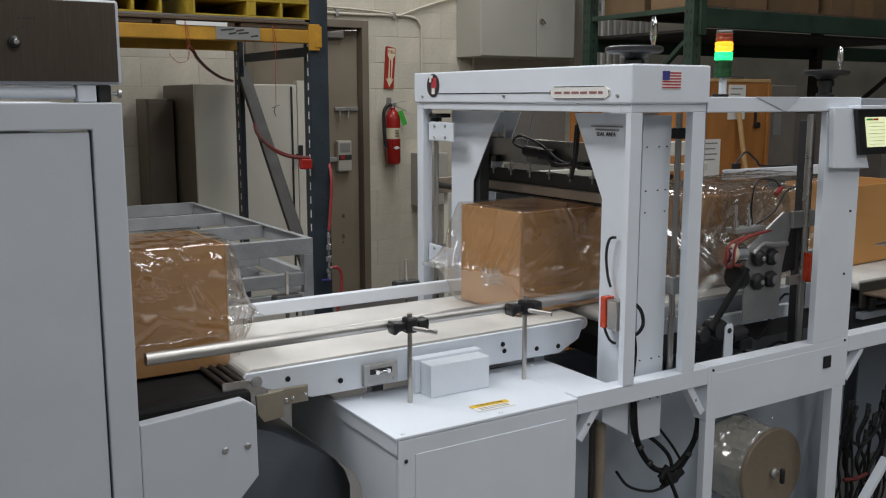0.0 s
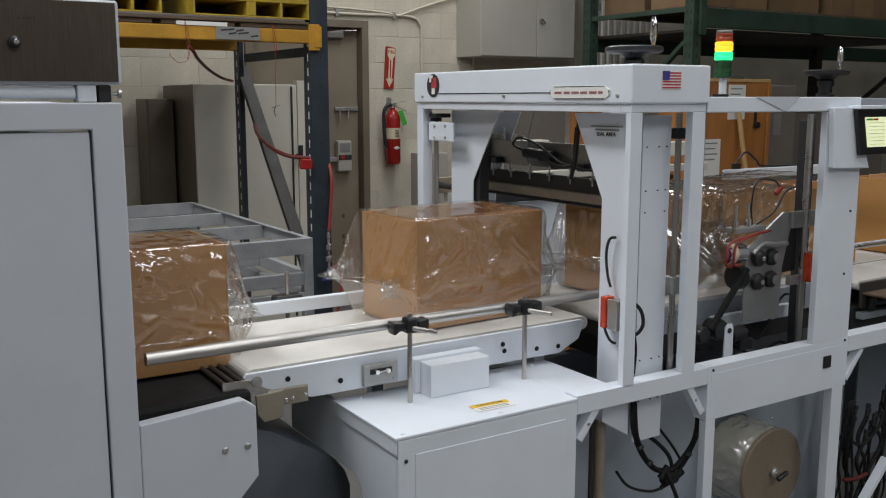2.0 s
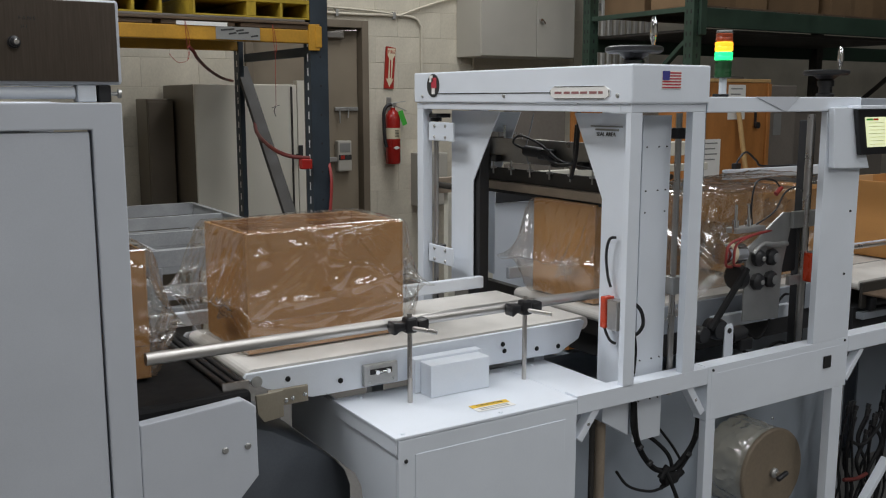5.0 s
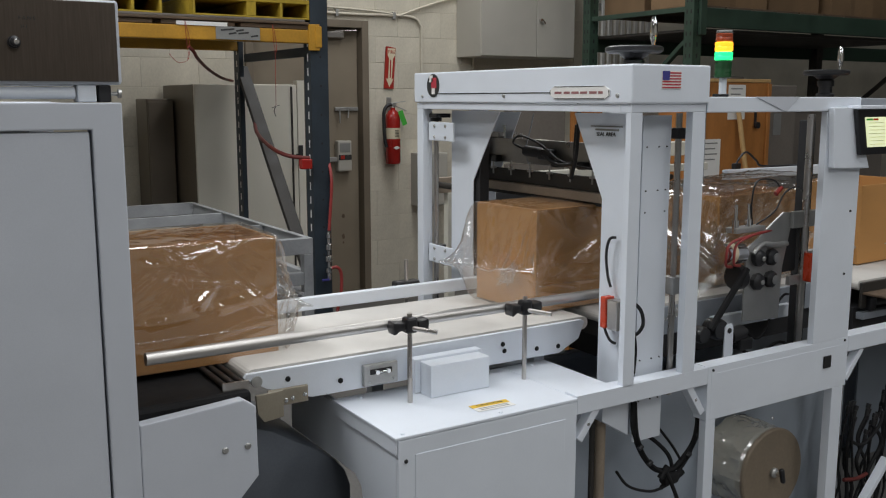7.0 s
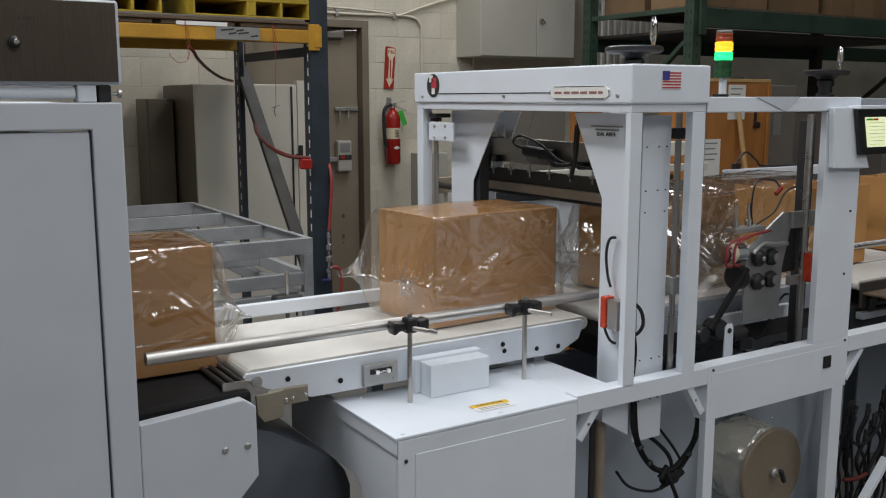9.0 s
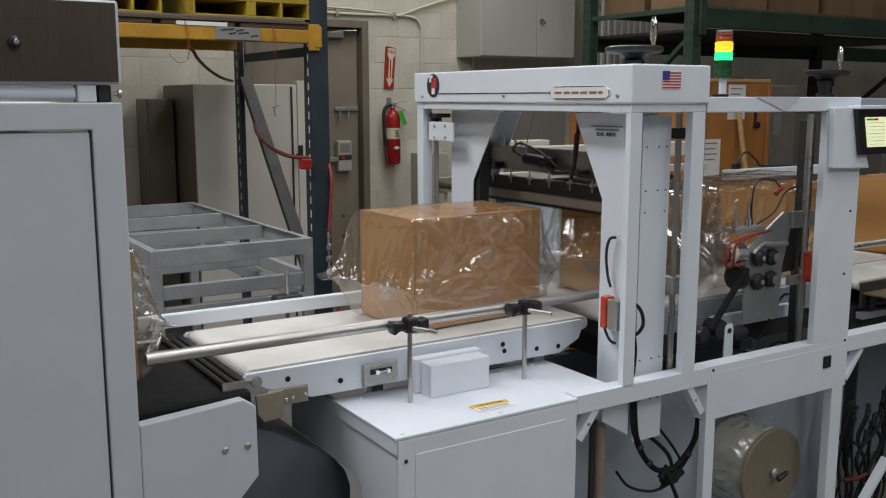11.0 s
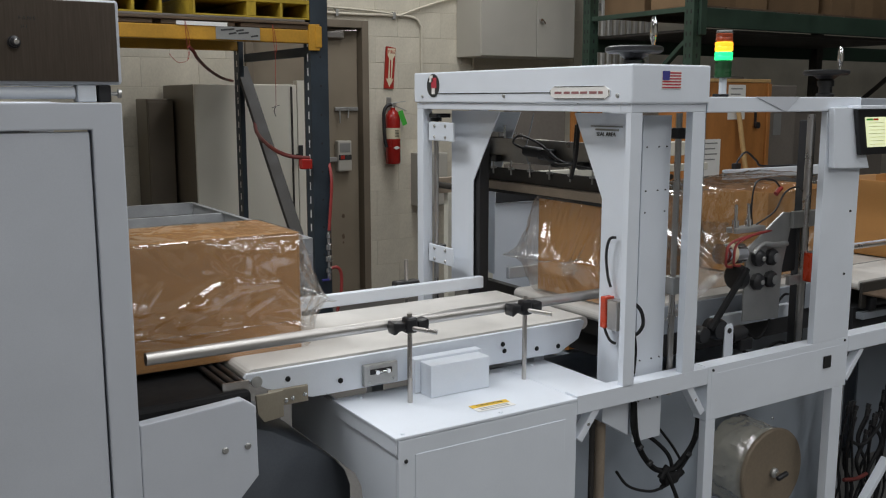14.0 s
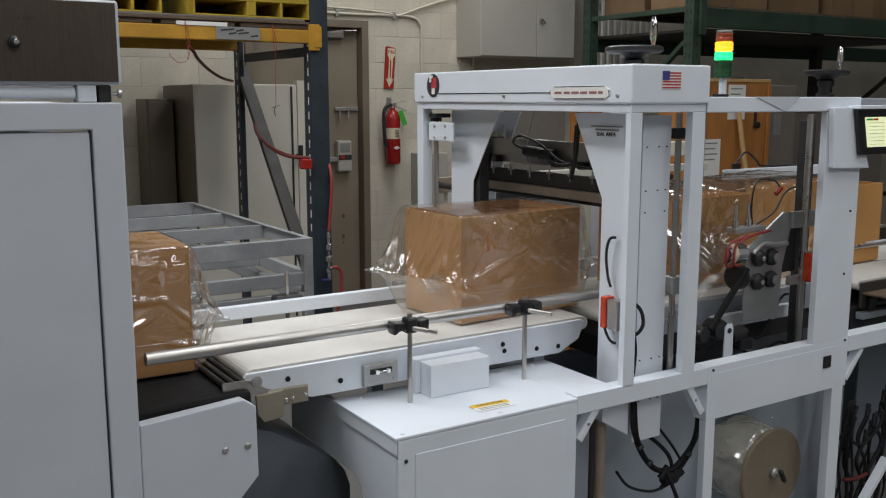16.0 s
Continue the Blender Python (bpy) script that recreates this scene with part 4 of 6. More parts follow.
    part("cross_beam", box(2.24, 2.29, YF + 0.046, YB - 0.046, 1.512, 1.550, 0.003), WHITE, r)
    part("top_gusset", prism([(2.165, 1.5555), (2.36, 1.5555), (2.30, 1.5115)], "y", YF - 0.003, YF - 0.0005, 0.0005), TUNNEL, r)
    for x, z in ((2.045, 0.775), (2.66, 0.778), (2.64, 1.2), (2.63, 1.0)):
        screw(x, YF, z, "y", r, 0.004, SHADOWBOX)
    # guard plates round the sealing opening
    xg = XS + 0.08
    part("guard_plate", prism([(1.825, 0.725), (1.968, 0.725), (1.967, 1.271), (2.095, 1.51), (1.825, 1.51)], "x", xg, xg + 0.004, 0.001), WHITE, r)
    part("guard_plate", prism([(2.75, 0.9), (2.614, 0.9), (2.614, 1.275), (2.465, 1.51), (2.75, 1.51)], "x", xg, xg + 0.004, 0.001), WHITE, r)
    part("guard_column", box(xg + 0.012, xg + 0.05, 2.591, 2.66, 0.80, 1.50, 0.002), SHADOWBOX, r, "black jaw guide column")
    part("rear_guard_plate", prism([(2.84, 0.9), (2.797, 0.9), (2.797, 1.238), (2.648, 1.503), (2.84, 1.503)], "x", 1.995, 1.999, 0.0008), WHITE, r)
    part("hanging_cable", hose([(1.91, 2.235, 1.536), (1.91, 2.236, 1.45), (1.909, 2.243, 1.37), (1.907, 2.262, 1.30)], 0.0062), BLACK, r, "black cable hanging to the jaw")
    part("hanging_tube", hose([(1.94, 2.50, 1.50), (1.94, 2.52, 1.44), (1.935, 2.535, 1.38), (1.94, 2.525, 1.33)], 0.0022), GREY, r, "thin grey air tube")
    lab = part("warning_sign", join(box(xg - 0.0012, xg, 1.905, 2.0, 1.462, 1.467, 0), box(xg - 0.0012, xg, 1.89, 2.02, 1.472, 1.476, 0)), GREYTAPE, r, "grey printed notice")
    lettering("SEAL AREA", 0.016, INK, pose(xg - 0.0022, 1.955, 1.452, 90, 0, -90), lab)
    part("column_cover", box(1.81, 1.917, 1.85, 1.856, 0.58, 1.505, 0.001), WHITE, r)
    part("column_cover", box(1.81, 1.816, 1.857, 1.96, 0.60, 1.505, 0.001), WHITE, r)
    cc = part("column_block", prism([(1.70, 0.735), (1.80, 0.735), (1.80, 0.60), (1.70, 0.66)], "y", 1.86, 1.90, 0.002), WHITE, r)
    for x in (1.825, 1.87, 1.90):
        for z in (0.70, 0.82, 1.24, 1.30, 1.42):
            if (x, z) != (1.87, 1.24):
                screw(x, 1.85, z, "y", r, 0.002, SHADOWBOX, "hole")
    part("guide_shaft", rod((1.945, 1.85, 0.70), (1.945, 1.85, 1.51), 0.009), STEEL, r)
    part("shaft_clamp", box(1.925, 1.972, 1.83, 1.875, 1.0, 1.05, 0.003), DULL, r)
    part("shaft_clamp", box(1.925, 1.972, 1.83, 1.875, 1.44, 1.47, 0.003), BLACK, r)
    part("guide_shaft", rod((1.737, 2.795, 0.70), (1.737, 2.795, 1.498), 0.009), STEEL, r)
    for z in (1.438, 1.008):
        b = part("bearing_plate", box(1.712, 1.718, 2.645, 2.805, z - 0.032, z + 0.032, 0.006), WHITE, r)
        part("bearing", box(1.7185, 1.765, 2.77, 2.80, z - 0.028, z + 0.028, 0.004), BLACK, r)
        for y in (2.695, 2.765):
            for dz in (-0.019, 0.019):
                screw(1.712, y, z + dz, "-x", b, 0.006, DULL)
    part("shaft_top", join(rod((1.737, 2.795, 1.472), (1.737, 2.795, 1.484), 0.020), box(1.71, 1.77, 2.75, 2.80, 1.485, 1.499, 0.003)), BLACK, r)
    # sensor and its cable
    s = part("sensor", box(1.735, 1.768, 1.852, 1.892, 0.915, 1.0, 0.003), STEEL, r, "steel sensor housing")
    part("sensor_lens", box(1.731, 1.765, 1.893, 1.916, 0.915, 1.005, 0.004), LENS, s, "red sensor lens")
    part("cable", hose([(1.765, 1.895, 1.17), (1.75, 1.905, 1.165), (1.748, 1.915, 1.12), (1.752, 1.91, 1.06), (1.755, 1.90, 1.03)], 0.004), BLACK, r)
    part("cable", hose([(1.752, 1.92, 0.944), (1.75, 1.915, 0.91), (1.752, 1.895, 0.88), (1.765, 1.885, 0.87)], 0.004), BLACK, r)
    part("cable", hose([(1.80, 1.85, 0.76), (1.808, 1.85, 0.70), (1.812, 1.85, 0.62), (1.845, 1.85, 0.544), (1.90, 1.85, 0.482), (1.96, 1.85, 0.464), (2.0, 1.85, 0.475), (2.06, 1.85, 0.53), (2.087, 1.86, 0.60), (2.085, 1.87, 0.66)], 0.0085), RUBBER, r, "thick black cable bundle")
    part("cable", hose([(1.81, 1.845, 0.70), (1.82, 1.842, 0.60), (1.86, 1.84, 0.52), (1.92, 1.84, 0.470), (1.98, 1.842, 0.452), (2.04, 1.845, 0.50), (2.075, 1.85, 0.58)], 0.005), RUBBER, r)
    part("cable", hose([(1.905, 1.90, 0.64), (1.95, 1.88, 0.58), (1.99, 1.86, 0.52), (2.01, 1.85, 0.47), (1.98, 1.85, 0.43), (1.93, 1.85, 0.42)], 0.004), RUBBER, r)
    for x, z in ((1.83, 0.565), (1.87, 0.51), (2.03, 0.50), (2.07, 0.555)):
        part("cable_tie", rod((x - 0.006, 1.838, z - 0.004), (x + 0.006, 1.838, z + 0.004), 0.007), BLACK, r)
    part("cable", hose([(1.772, 1.83, 1.0), (1.79, 1.815, 0.975), (1.795, 1.81, 0.94), (1.785, 1.815, 0.915), (1.772, 1.83, 0.90)], 0.005), RUBBER, r)
    part("cable", hose([(1.785, 1.835, 0.92), (1.79, 1.83, 0.86), (1.79, 1.835, 0.79)], 0.004), RUBBER, r)
    part("cable", hose([(1.86, 1.90, 0.60), (1.93, 1.88, 0.55), (1.97, 1.86, 0.50), (1.97, 1.85, 0.45), (1.92, 1.84, 0.42)], 0.006), RUBBER, r)
    part("cable", hose([(1.76, 1.86, 0.50), (1.80, 1.85, 0.45), (1.88, 1.84, 0.42), (1.95, 1.84, 0.425)], 0.0042), RUBBER, r)
    part("cable", hose([(1.93, 1.83, 0.47), (1.96, 1.82, 0.40), (2.0, 1.82, 0.30)], 0.006), RUBBER, r)
    part("cable_knot", join(rounded(box(1.925, 1.985, 1.825, 1.86, 0.425, 0.46, 0.012)), rod((1.915, 1.84, 0.452), (1.945, 1.84, 0.482), 0.010), rod((1.975, 1.84, 0.44), (2.005, 1.84, 0.455), 0.011)), RUBBER, r)
    for (a, b) in (((1.55, YF + 0.02, 0.66), (1.61, YF + 0.02, 0.74)), ((1.955, YF + 0.02, 0.74), (2.015, YF + 0.02, 0.65))):
        part("gusset", bar(a, b, 0.022, 0.03, 0.002, (0, 1, 0)), WHITE, r)
        screw((a[0] + b[0]) / 2, YF + 0.008, (a[2] + b[2]) / 2, "y", r, 0.006)
    part("lift_screw", rod((1.73, 1.90, 0.0), (1.73, 1.90, 0.66), 0.016), BROWNBAR, r)
    part("lift_guide", rod((1.70, 1.90, 0.0), (1.70, 1.90, 0.66), 0.008), DARKSTEEL, r)
    part("lower_back_sheet", box(1.54, 3.75, 2.40, 2.41, 0.0, 0.69, 0.002), BACKSHEET, r, "pale blue-grey back sheet")
    part("sheet_flange", box(1.54, 2.66, 2.37, 2.399, 0.67, 0.69, 0.002), BACKSHEET, r)
    part("reel_panel", box(1.545, 3.15, 2.09, 2.10, 0, 0.665, 0.002), BACKSHEET, r, "pale blue-grey sheet behind the film roll")
    part("stop_knob", lathe([(0.02, 0), (0.024, 0.012), (0.018, 0.03)], 2.559, 2.089, 0.435, 18, "y"), BLACK, r)
    for x, z in ((2.670, 0.406), (2.731, 0.407)):
        screw(x, 2.089, z, "y", r, 0.006)
    part("bottom_tray", box(1.54, 2.66, YF + 0.06, 2.395, 0.04, 0.05, 0.001), GREY, r)
    # lower sealing jaw
    part("lower_jaw", box(1.955, 1.985, 2.03, 2.85, 0.80, 0.884, 0.003), DARKSTEEL, r)
    part("red_strip", box(1.90, 1.93, 2.02, 2.06, 0.83, 0.845, 0.002), LENS, r)
    # film roll below
    part("roll_shaft", rod((2.487, 1.905, 0.326), (2.487, 2.0895, 0.326), 0.020), STEEL, r)
    part("socket", box(2.553, 2.59, YF - 0.006, YF - 0.0012, 0.70, 0.74, 0.002), BLACK, r, "black panel socket")
    # conveyor inside the machine
    belt_loop(1.90, 3.0, 2.09, 2.545, BELT_Z, 0.018, BELT, r, "inner_belt")
    # the near plate is a darker grey, the far one white
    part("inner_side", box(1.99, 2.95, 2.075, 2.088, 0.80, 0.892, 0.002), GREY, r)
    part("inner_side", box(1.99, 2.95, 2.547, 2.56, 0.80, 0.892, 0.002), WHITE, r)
    part("inner_guide", box(1.92, 2.9, 2.60, 2.62, 0.92, 0.96, 0.003), WHITE, r)
    # near-black block painted as the shade below the inner belt
    part("inner_shade_fill", box(1.99, 2.95, 2.09, 2.545, 0.72, 0.80, 0.002), SHADOWBOX, r)
    # film drive head
    hp = part("head_plate", prism([(2.375, 0.84), (2.55, 0.83), (2.555, 1.0), (2.60, 1.18), (2.55, 1.185), (2.375, 1.075)], "y", 1.95, 1.958, 0.002), DULL, r, "steel drive head plate")
    part("head_bracket", box(2.58, 2.70, 1.935, 1.95, 1.13, 1.185, 0.002), DULL, r)
    part("head_bracket", box(2.575, 2.70, 1.935, 1.95, 0.94, 0.97, 0.002), DULL, r)
    part("head_post", box(2.665, 2.70, 1.96, 2.0, 0.62, 1.48, 0.003), SHADOWBOX, r, "black steel head column")
    part("guide_shaft", rod((2.645, 1.94, 0.72), (2.645, 1.94, 1.50), 0.012), STEEL, r)
    part("head_back", box(2.56, 2.64, 1.965, 1.975, 0.98, 1.16, 0.001), SHADOWBOX, r)
    for x, z, face in ((2.424, 1.045, 0.008), (2.487, 1.043, 0.015), (2.424, 0.968, 0.008), (2.487, 0.970, 0.015)):
        kn = part("star_knob", lathe([(0.026, 0), (0.029, 0.008), (0.027, 0.018), (0.02, 0.024), (0.012, 0.026), (0, 0.027)], x, 1.95, z, 9, "y"), BLACK, r, "black hand knob")
        part("knob_face", lathe([(face, 0), (face, 0.003), (face * 0.6, 0.005), (0, 0.005)], x + 0.004, 1.924, z, 16, "y"), DULL, kn)
    part("horn_bracket", hose([(2.40, 1.945, 1.06), (2.44, 1.943, 1.088), (2.50, 1.942, 1.082), (2.56, 1.942, 1.082)], 0.009), DULL, r)
    part("drive_roller", rod((2.275, 1.97, 1.068), (2.372, 1.97, 1.062), 0.033, 24), CHROME, r)
    part("roller_band", rod((2.30, 1.97, 1.0665), (2.325, 1.97, 1.065), 0.0345, 24), SIGNCREAM, r)
    part("gear_motor", rod((2.345, 1.97, 0.985), (2.374, 1.97, 0.985), 0.04, 20), BLACK, r)
    for d in (0.0, 0.036):
        loop = [(2.50, 1.955, 1.128), (2.40, 1.94, 1.124), (2.30 + d, 1.93, 1.114), (2.266 + d, 1.93, 1.098), (2.258 + d, 1.93, 1.065), (2.266 + d, 1.935, 1.036), (2.31 + d, 1.95, 1.026)]
        part("red_tube", hose(loop, 0.0042), REDHOSE, r, "red pneumatic tube")
    for i in range(2):
        x = 2.34 + 0.06 * i
        part("adjuster", join(rod((x, 1.97, 1.13), (x, 1.97, 1.22), 0.006), rod((x, 1.97, 1.13), (x, 1.97, 1.17), 0.011)), CHROME, r)
    part("cylinder_block", box(2.33, 2.47, 1.955, 2.0, 1.128, 1.146, 0.004), DULL, r)
    part("cable", hose([(2.42, 1.97, 1.15), (2.40, 1.96, 1.22), (2.42, 1.96, 1.29), (2.50, 1.96, 1.29), (2.54, 1.96, 1.26)], 0.0028), BLACK, r)
    part("cable", hose([(2.44, 1.97, 1.15), (2.50, 1.95, 1.19), (2.55, 1.95, 1.25), (2.62, 1.95, 1.26), (2.68, 1.95, 1.2)], 0.0028), BLACK, r)
    part("red_cap", rod((2.515, 1.96, 1.245), (2.54, 1.96, 1.265), 0.008), SIGNRED, r)
    part("drag_chain", bar((2.20, 1.93, 0.84), (2.36, 1.93, 1.02), 0.016, 0.018, 0.004), RUBBER, r, "black cable drag chain")
    part("pulley", lathe([(0.03, 0), (0.034, 0.01), (0.034, 0.03), (0.03, 0.04)], 2.255, 1.97, 0.832, 20, "y"), BLACK, r)
    part("pulley", lathe([(0.024, 0), (0.027, 0.01), (0.027, 0.03), (0.024, 0.04)], 2.18, 1.97, 0.825, 20, "y"), BLACK, r)
    part("bracket", prism([(2.262, 0.70), (2.305, 0.70), (2.303, 0.835), (2.294, 0.85), (2.275, 0.85), (2.265, 0.838)], "y", 1.925, 1.93, 0.001), WHITE, r)
    screw(2.284, 1.925, 0.828, "y", r, 0.009, SHADOWBOX, "bore")
    sb = part("sensor", box(2.655, 2.70, 1.90, 1.93, 0.945, 1.05, 0.003), DULL, r, "steel sensor housing")
    part("sensor_lens", box(2.635, 2.654, 1.90, 1.93, 0.95, 1.045, 0.004), LENS, sb, "red sensor lens")
    part("cross_rail", box(2.33, 2.72, 2.03, 2.05, 0.80, 0.845, 0.002), WHITE, r)
    part("lower_linkage", join(rod((2.26, 1.95, 0.83), (2.26, 1.99, 0.83), 0.030), box(2.36, 2.42, 1.94, 1.985, 0.745, 0.785, 0.006), rod((2.28, 1.96, 0.80), (2.40, 1.96, 0.775), 0.009)), BLACK, r)
    part("small_motor", join(rod((2.33, 1.965, 0.795), (2.39, 1.965, 0.80), 0.026), rod((2.39, 1.965, 0.80), (2.41, 1.965, 0.80), 0.012)), BLACK, r, "small black gear motor")
    part("cable", hose([(2.41, 1.965, 0.80), (2.46, 1.96, 0.77), (2.50, 1.955, 0.80), (2.52, 1.955, 0.85), (2.58, 1.96, 0.90), (2.62, 1.97, 0.90)], 0.004), RUBBER, r)
    part("cable", hose([(2.35, 1.96, 0.77), (2.40, 1.95, 0.735), (2.48, 1.95, 0.73), (2.56, 1.955, 0.745), (2.62, 1.96, 0.73)], 0.005), RUBBER, r)
    # operator panel
    part("panel_arm", prism([(2.495, 1.524), (2.605, 1.524), (2.69, 1.335), (2.512, 1.34)], "y", 1.752, YF - 0.001, 0.003), WHITE, r)
    h = part("operator_panel", prism([(2.585, 1.518), (2.90, 1.518), (2.92, 1.378), (2.618, 1.378)], "y", 1.735, 1.751, 0.003), BLACK, r, "black touch panel with lit yellow-green screen")
    part("screen", prism([(2.622, 1.494), (2.735, 1.494), (2.748, 1.402), (2.645, 1.402)], "y", 1.7335, 1.7348), SCREEN, h)
    part("screen_tab", box(2.630, 2.662, 1.7328, 1.7334, 1.484, 1.490, 0), TAGGREEN, h)
    part("screen_tab", box(2.664, 2.690, 1.7328, 1.7334, 1.484, 1.490, 0), LENS, h)
    for i in range(7):
        part("screen_row", box(2.642 + 0.002 * i, 2.722 + 0.002 * i, 1.7328, 1.7334, 1.476 - i * 0.011, 1.4772 - i * 0.011, 0), GREYTAPE, h)
    part("panel_lip", box(2.585, 2.90, 1.725, 1.77, 1.519, 1.530, 0.002), WHITE, r)
    # hand wheel on the cover
    for x, y, z in ((1.93, 1.95, 1.638), (3.09, 2.15, 1.595)):
        w = part("hand_wheel", join(lathe([(0.03, 0), (0.03, 0.02), (0.024, 0.025), (0.024, 0.04), (0, 0.042)], x - 0.02, y + 0.05, z, 24),
                                    lathe([(0.074, 0.04), (0.082, 0.046), (0.082, 0.056), (0.074, 0.06), (0.068, 0.055), (0.068, 0.046)], x - 0.02, y + 0.05, z, 40),
                                    lathe([(0.02, 0.02), (0.05, 0.042), (0.068, 0.05), (0.068, 0.054), (0.02, 0.05)], x - 0.02, y + 0.05, z, 40)), BLACK, r, "black hand wheel")
        part("crank_knob", lathe([(0.008, 0.05), (0.006, 0.07), (0.010, 0.085), (0.012, 0.10), (0.010, 0.13), (0.005, 0.145), (0, 0.147)], x + 0.045, y + 0.04, z, 18), CHROME, w, "shiny chrome crank knob")
    part("wheel_stand", lathe([(0.032, 0), (0.032, 0.015), (0.024, 0.02), (0.024, 0.045)], 3.07, 2.2, 1.552, 20), BLACK, r)
    part("wheel_bridge", box(3.02, 3.12, YF + 0.1, YB, 1.512, 1.552, 0.003), GREY, r)
    part("wheel_bridge_post", box(3.04, 3.10, YB - 0.06, YB, 0.761, 1.511, 0.003), GREY, r)
    part("rear_cross_bar", box(3.289, 4.2, 2.83, 2.86, 1.19, 1.235, 0.004), WHITE, r)
    part("rear_outrigger", box(2.69, 4.2, YB - 0.05, YB, 0.70, 0.76, 0.003), WHITE, r)
    part("rear_outrigger_leg", box(4.15, 4.2, YB - 0.05, YB, 0, 0.70, 0.003), WHITE, r)
    part("infeed_beam", box(2.681, 4.2, YF, YF + 0.05, 0.735, 0.79, 0.003), WHITE, r)
    part("infeed_leg", box(4.15, 4.2, YF, YF + 0.05, 0, 0.735, 0.003), WHITE, r)
    # infeed belt
    belt_loop(3.02, 5.0, 1.98, 2.46, BELT_Z, 0.018, BELT, r, "infeed_belt")
    part("infeed_side", box(3.03, 4.95, 1.966, 1.978, 0.80, 0.894, 0.002), DARKSTEEL, r, "dark side plate")
    part("side_shelf", box(3.03, 4.95, 1.85, 1.965, 0.852, 0.860, 0.002), DECK, r, "dark brown shelf beside the infeed belt")
    part("infeed_rail", box(3.03, 4.95, 1.955, 1.985, 0.76, 0.785, 0.002), GREY, r)
    part("infeed_roller", rod((3.1, 1.97, 0.815), (3.9, 1.97, 0.815), 0.014), BLACK, r)
    for i in range(3):
        part("roller_block", box(3.06 + 0.16 * i, 3.10 + 0.16 * i, 1.95, 1.985, 0.79, 0.84, 0.004), BLACK, r)
    part("belt_joint", box(3.03, 4.9, 2.195, 2.203, 0.8995, 0.9012, 0), GREYTAPE, r)
    part("infeed_guide", rod((2.75, 2.19, 0.972), (4.9, 2.19, 0.972), 0.009), STEEL, r)
    part("infeed_guide_back", box(2.75, 4.9, 2.20, 2.206, 0.965, 0.985, 0.001), WHITE, r)
    part("infeed_guide", rod((3.02, 2.56, 0.96), (4.9, 2.56, 0.96), 0.008), STEEL, r)
    # shade below the infeed belt, put in as a near-black block
    part("infeed_shade_fill", box(3.02, 4.95, 1.99, 2.45, 0.70, 0.80, 0.002), SHADOWBOX, r)
    return r


def film_reel():
    """The roll of film below, with its end disc and handle, which turns as the film is drawn off."""
    x, y, z = 2.487, 1.895, 0.326
    r = root("film_reel", x, y, z, "roll of clear film behind a brown fibreboard disc with black handle", "film roll")
    part("end_disc", lathe([(0.144, -0.008), (0.149, -0.004), (0.149, 0.004), (0.144, 0.008)], x, y, z, 56, "y"), KRAFT, r, "brown fibreboard end disc")
    bm = bmesh.new()
    rings = []
    for i in range(40):
        v = i / 39
        ring = []
        for k in range(96):
            a = 2 * math.pi * k / 96
            wave = noise.noise(Vector((math.cos(a) * 2.2, math.sin(a) * 2.2, v * 1.6)))
            pinch = noise.noise(Vector((math.cos(a) * 5, math.sin(a) * 5, v * 3.0)))
            rad = 0.140 + 0.014 * wave + 0.006 * (1 - abs(pinch)) ** 4 - 0.012 * max(0.0, 0.1 - v) / 0.1
            ring.append(bm.verts.new((x + rad * math.cos(a), y + 0.009 + 0.16 * v, z + rad * math.sin(a))))
        rings.append(ring)
    for a, b in zip(rings, rings[1:]):
        for k in range(96):
            bm.faces.new((a[k], b[k], b[(k + 1) % 96], a[(k + 1) % 96]))
    bm.faces.new(rings[-1])
    bmesh.ops.recalc_face_normals(bm, faces=bm.faces)
    part("wound_film", rounded(bm), WOUND, r, "wrinkled winding of clear film")
    boss = part("boss", lathe([(0.017, 0), (0.017, 0.008), (0.011, 0.014)], x, y - 0.009, z, 20, "y"), DULL, r)
    part("stem", rod((x, y - 0.016, z), (x, y - 0.040, z), 0.007), CHROME, boss)
    part("handle", rounded(box(x - 0.008, x + 0.008, y - 0.054, y - 0.038, z - 0.026, z + 0.026, 0.006, 3)), BLACK, r, "black bar handle")
    return r


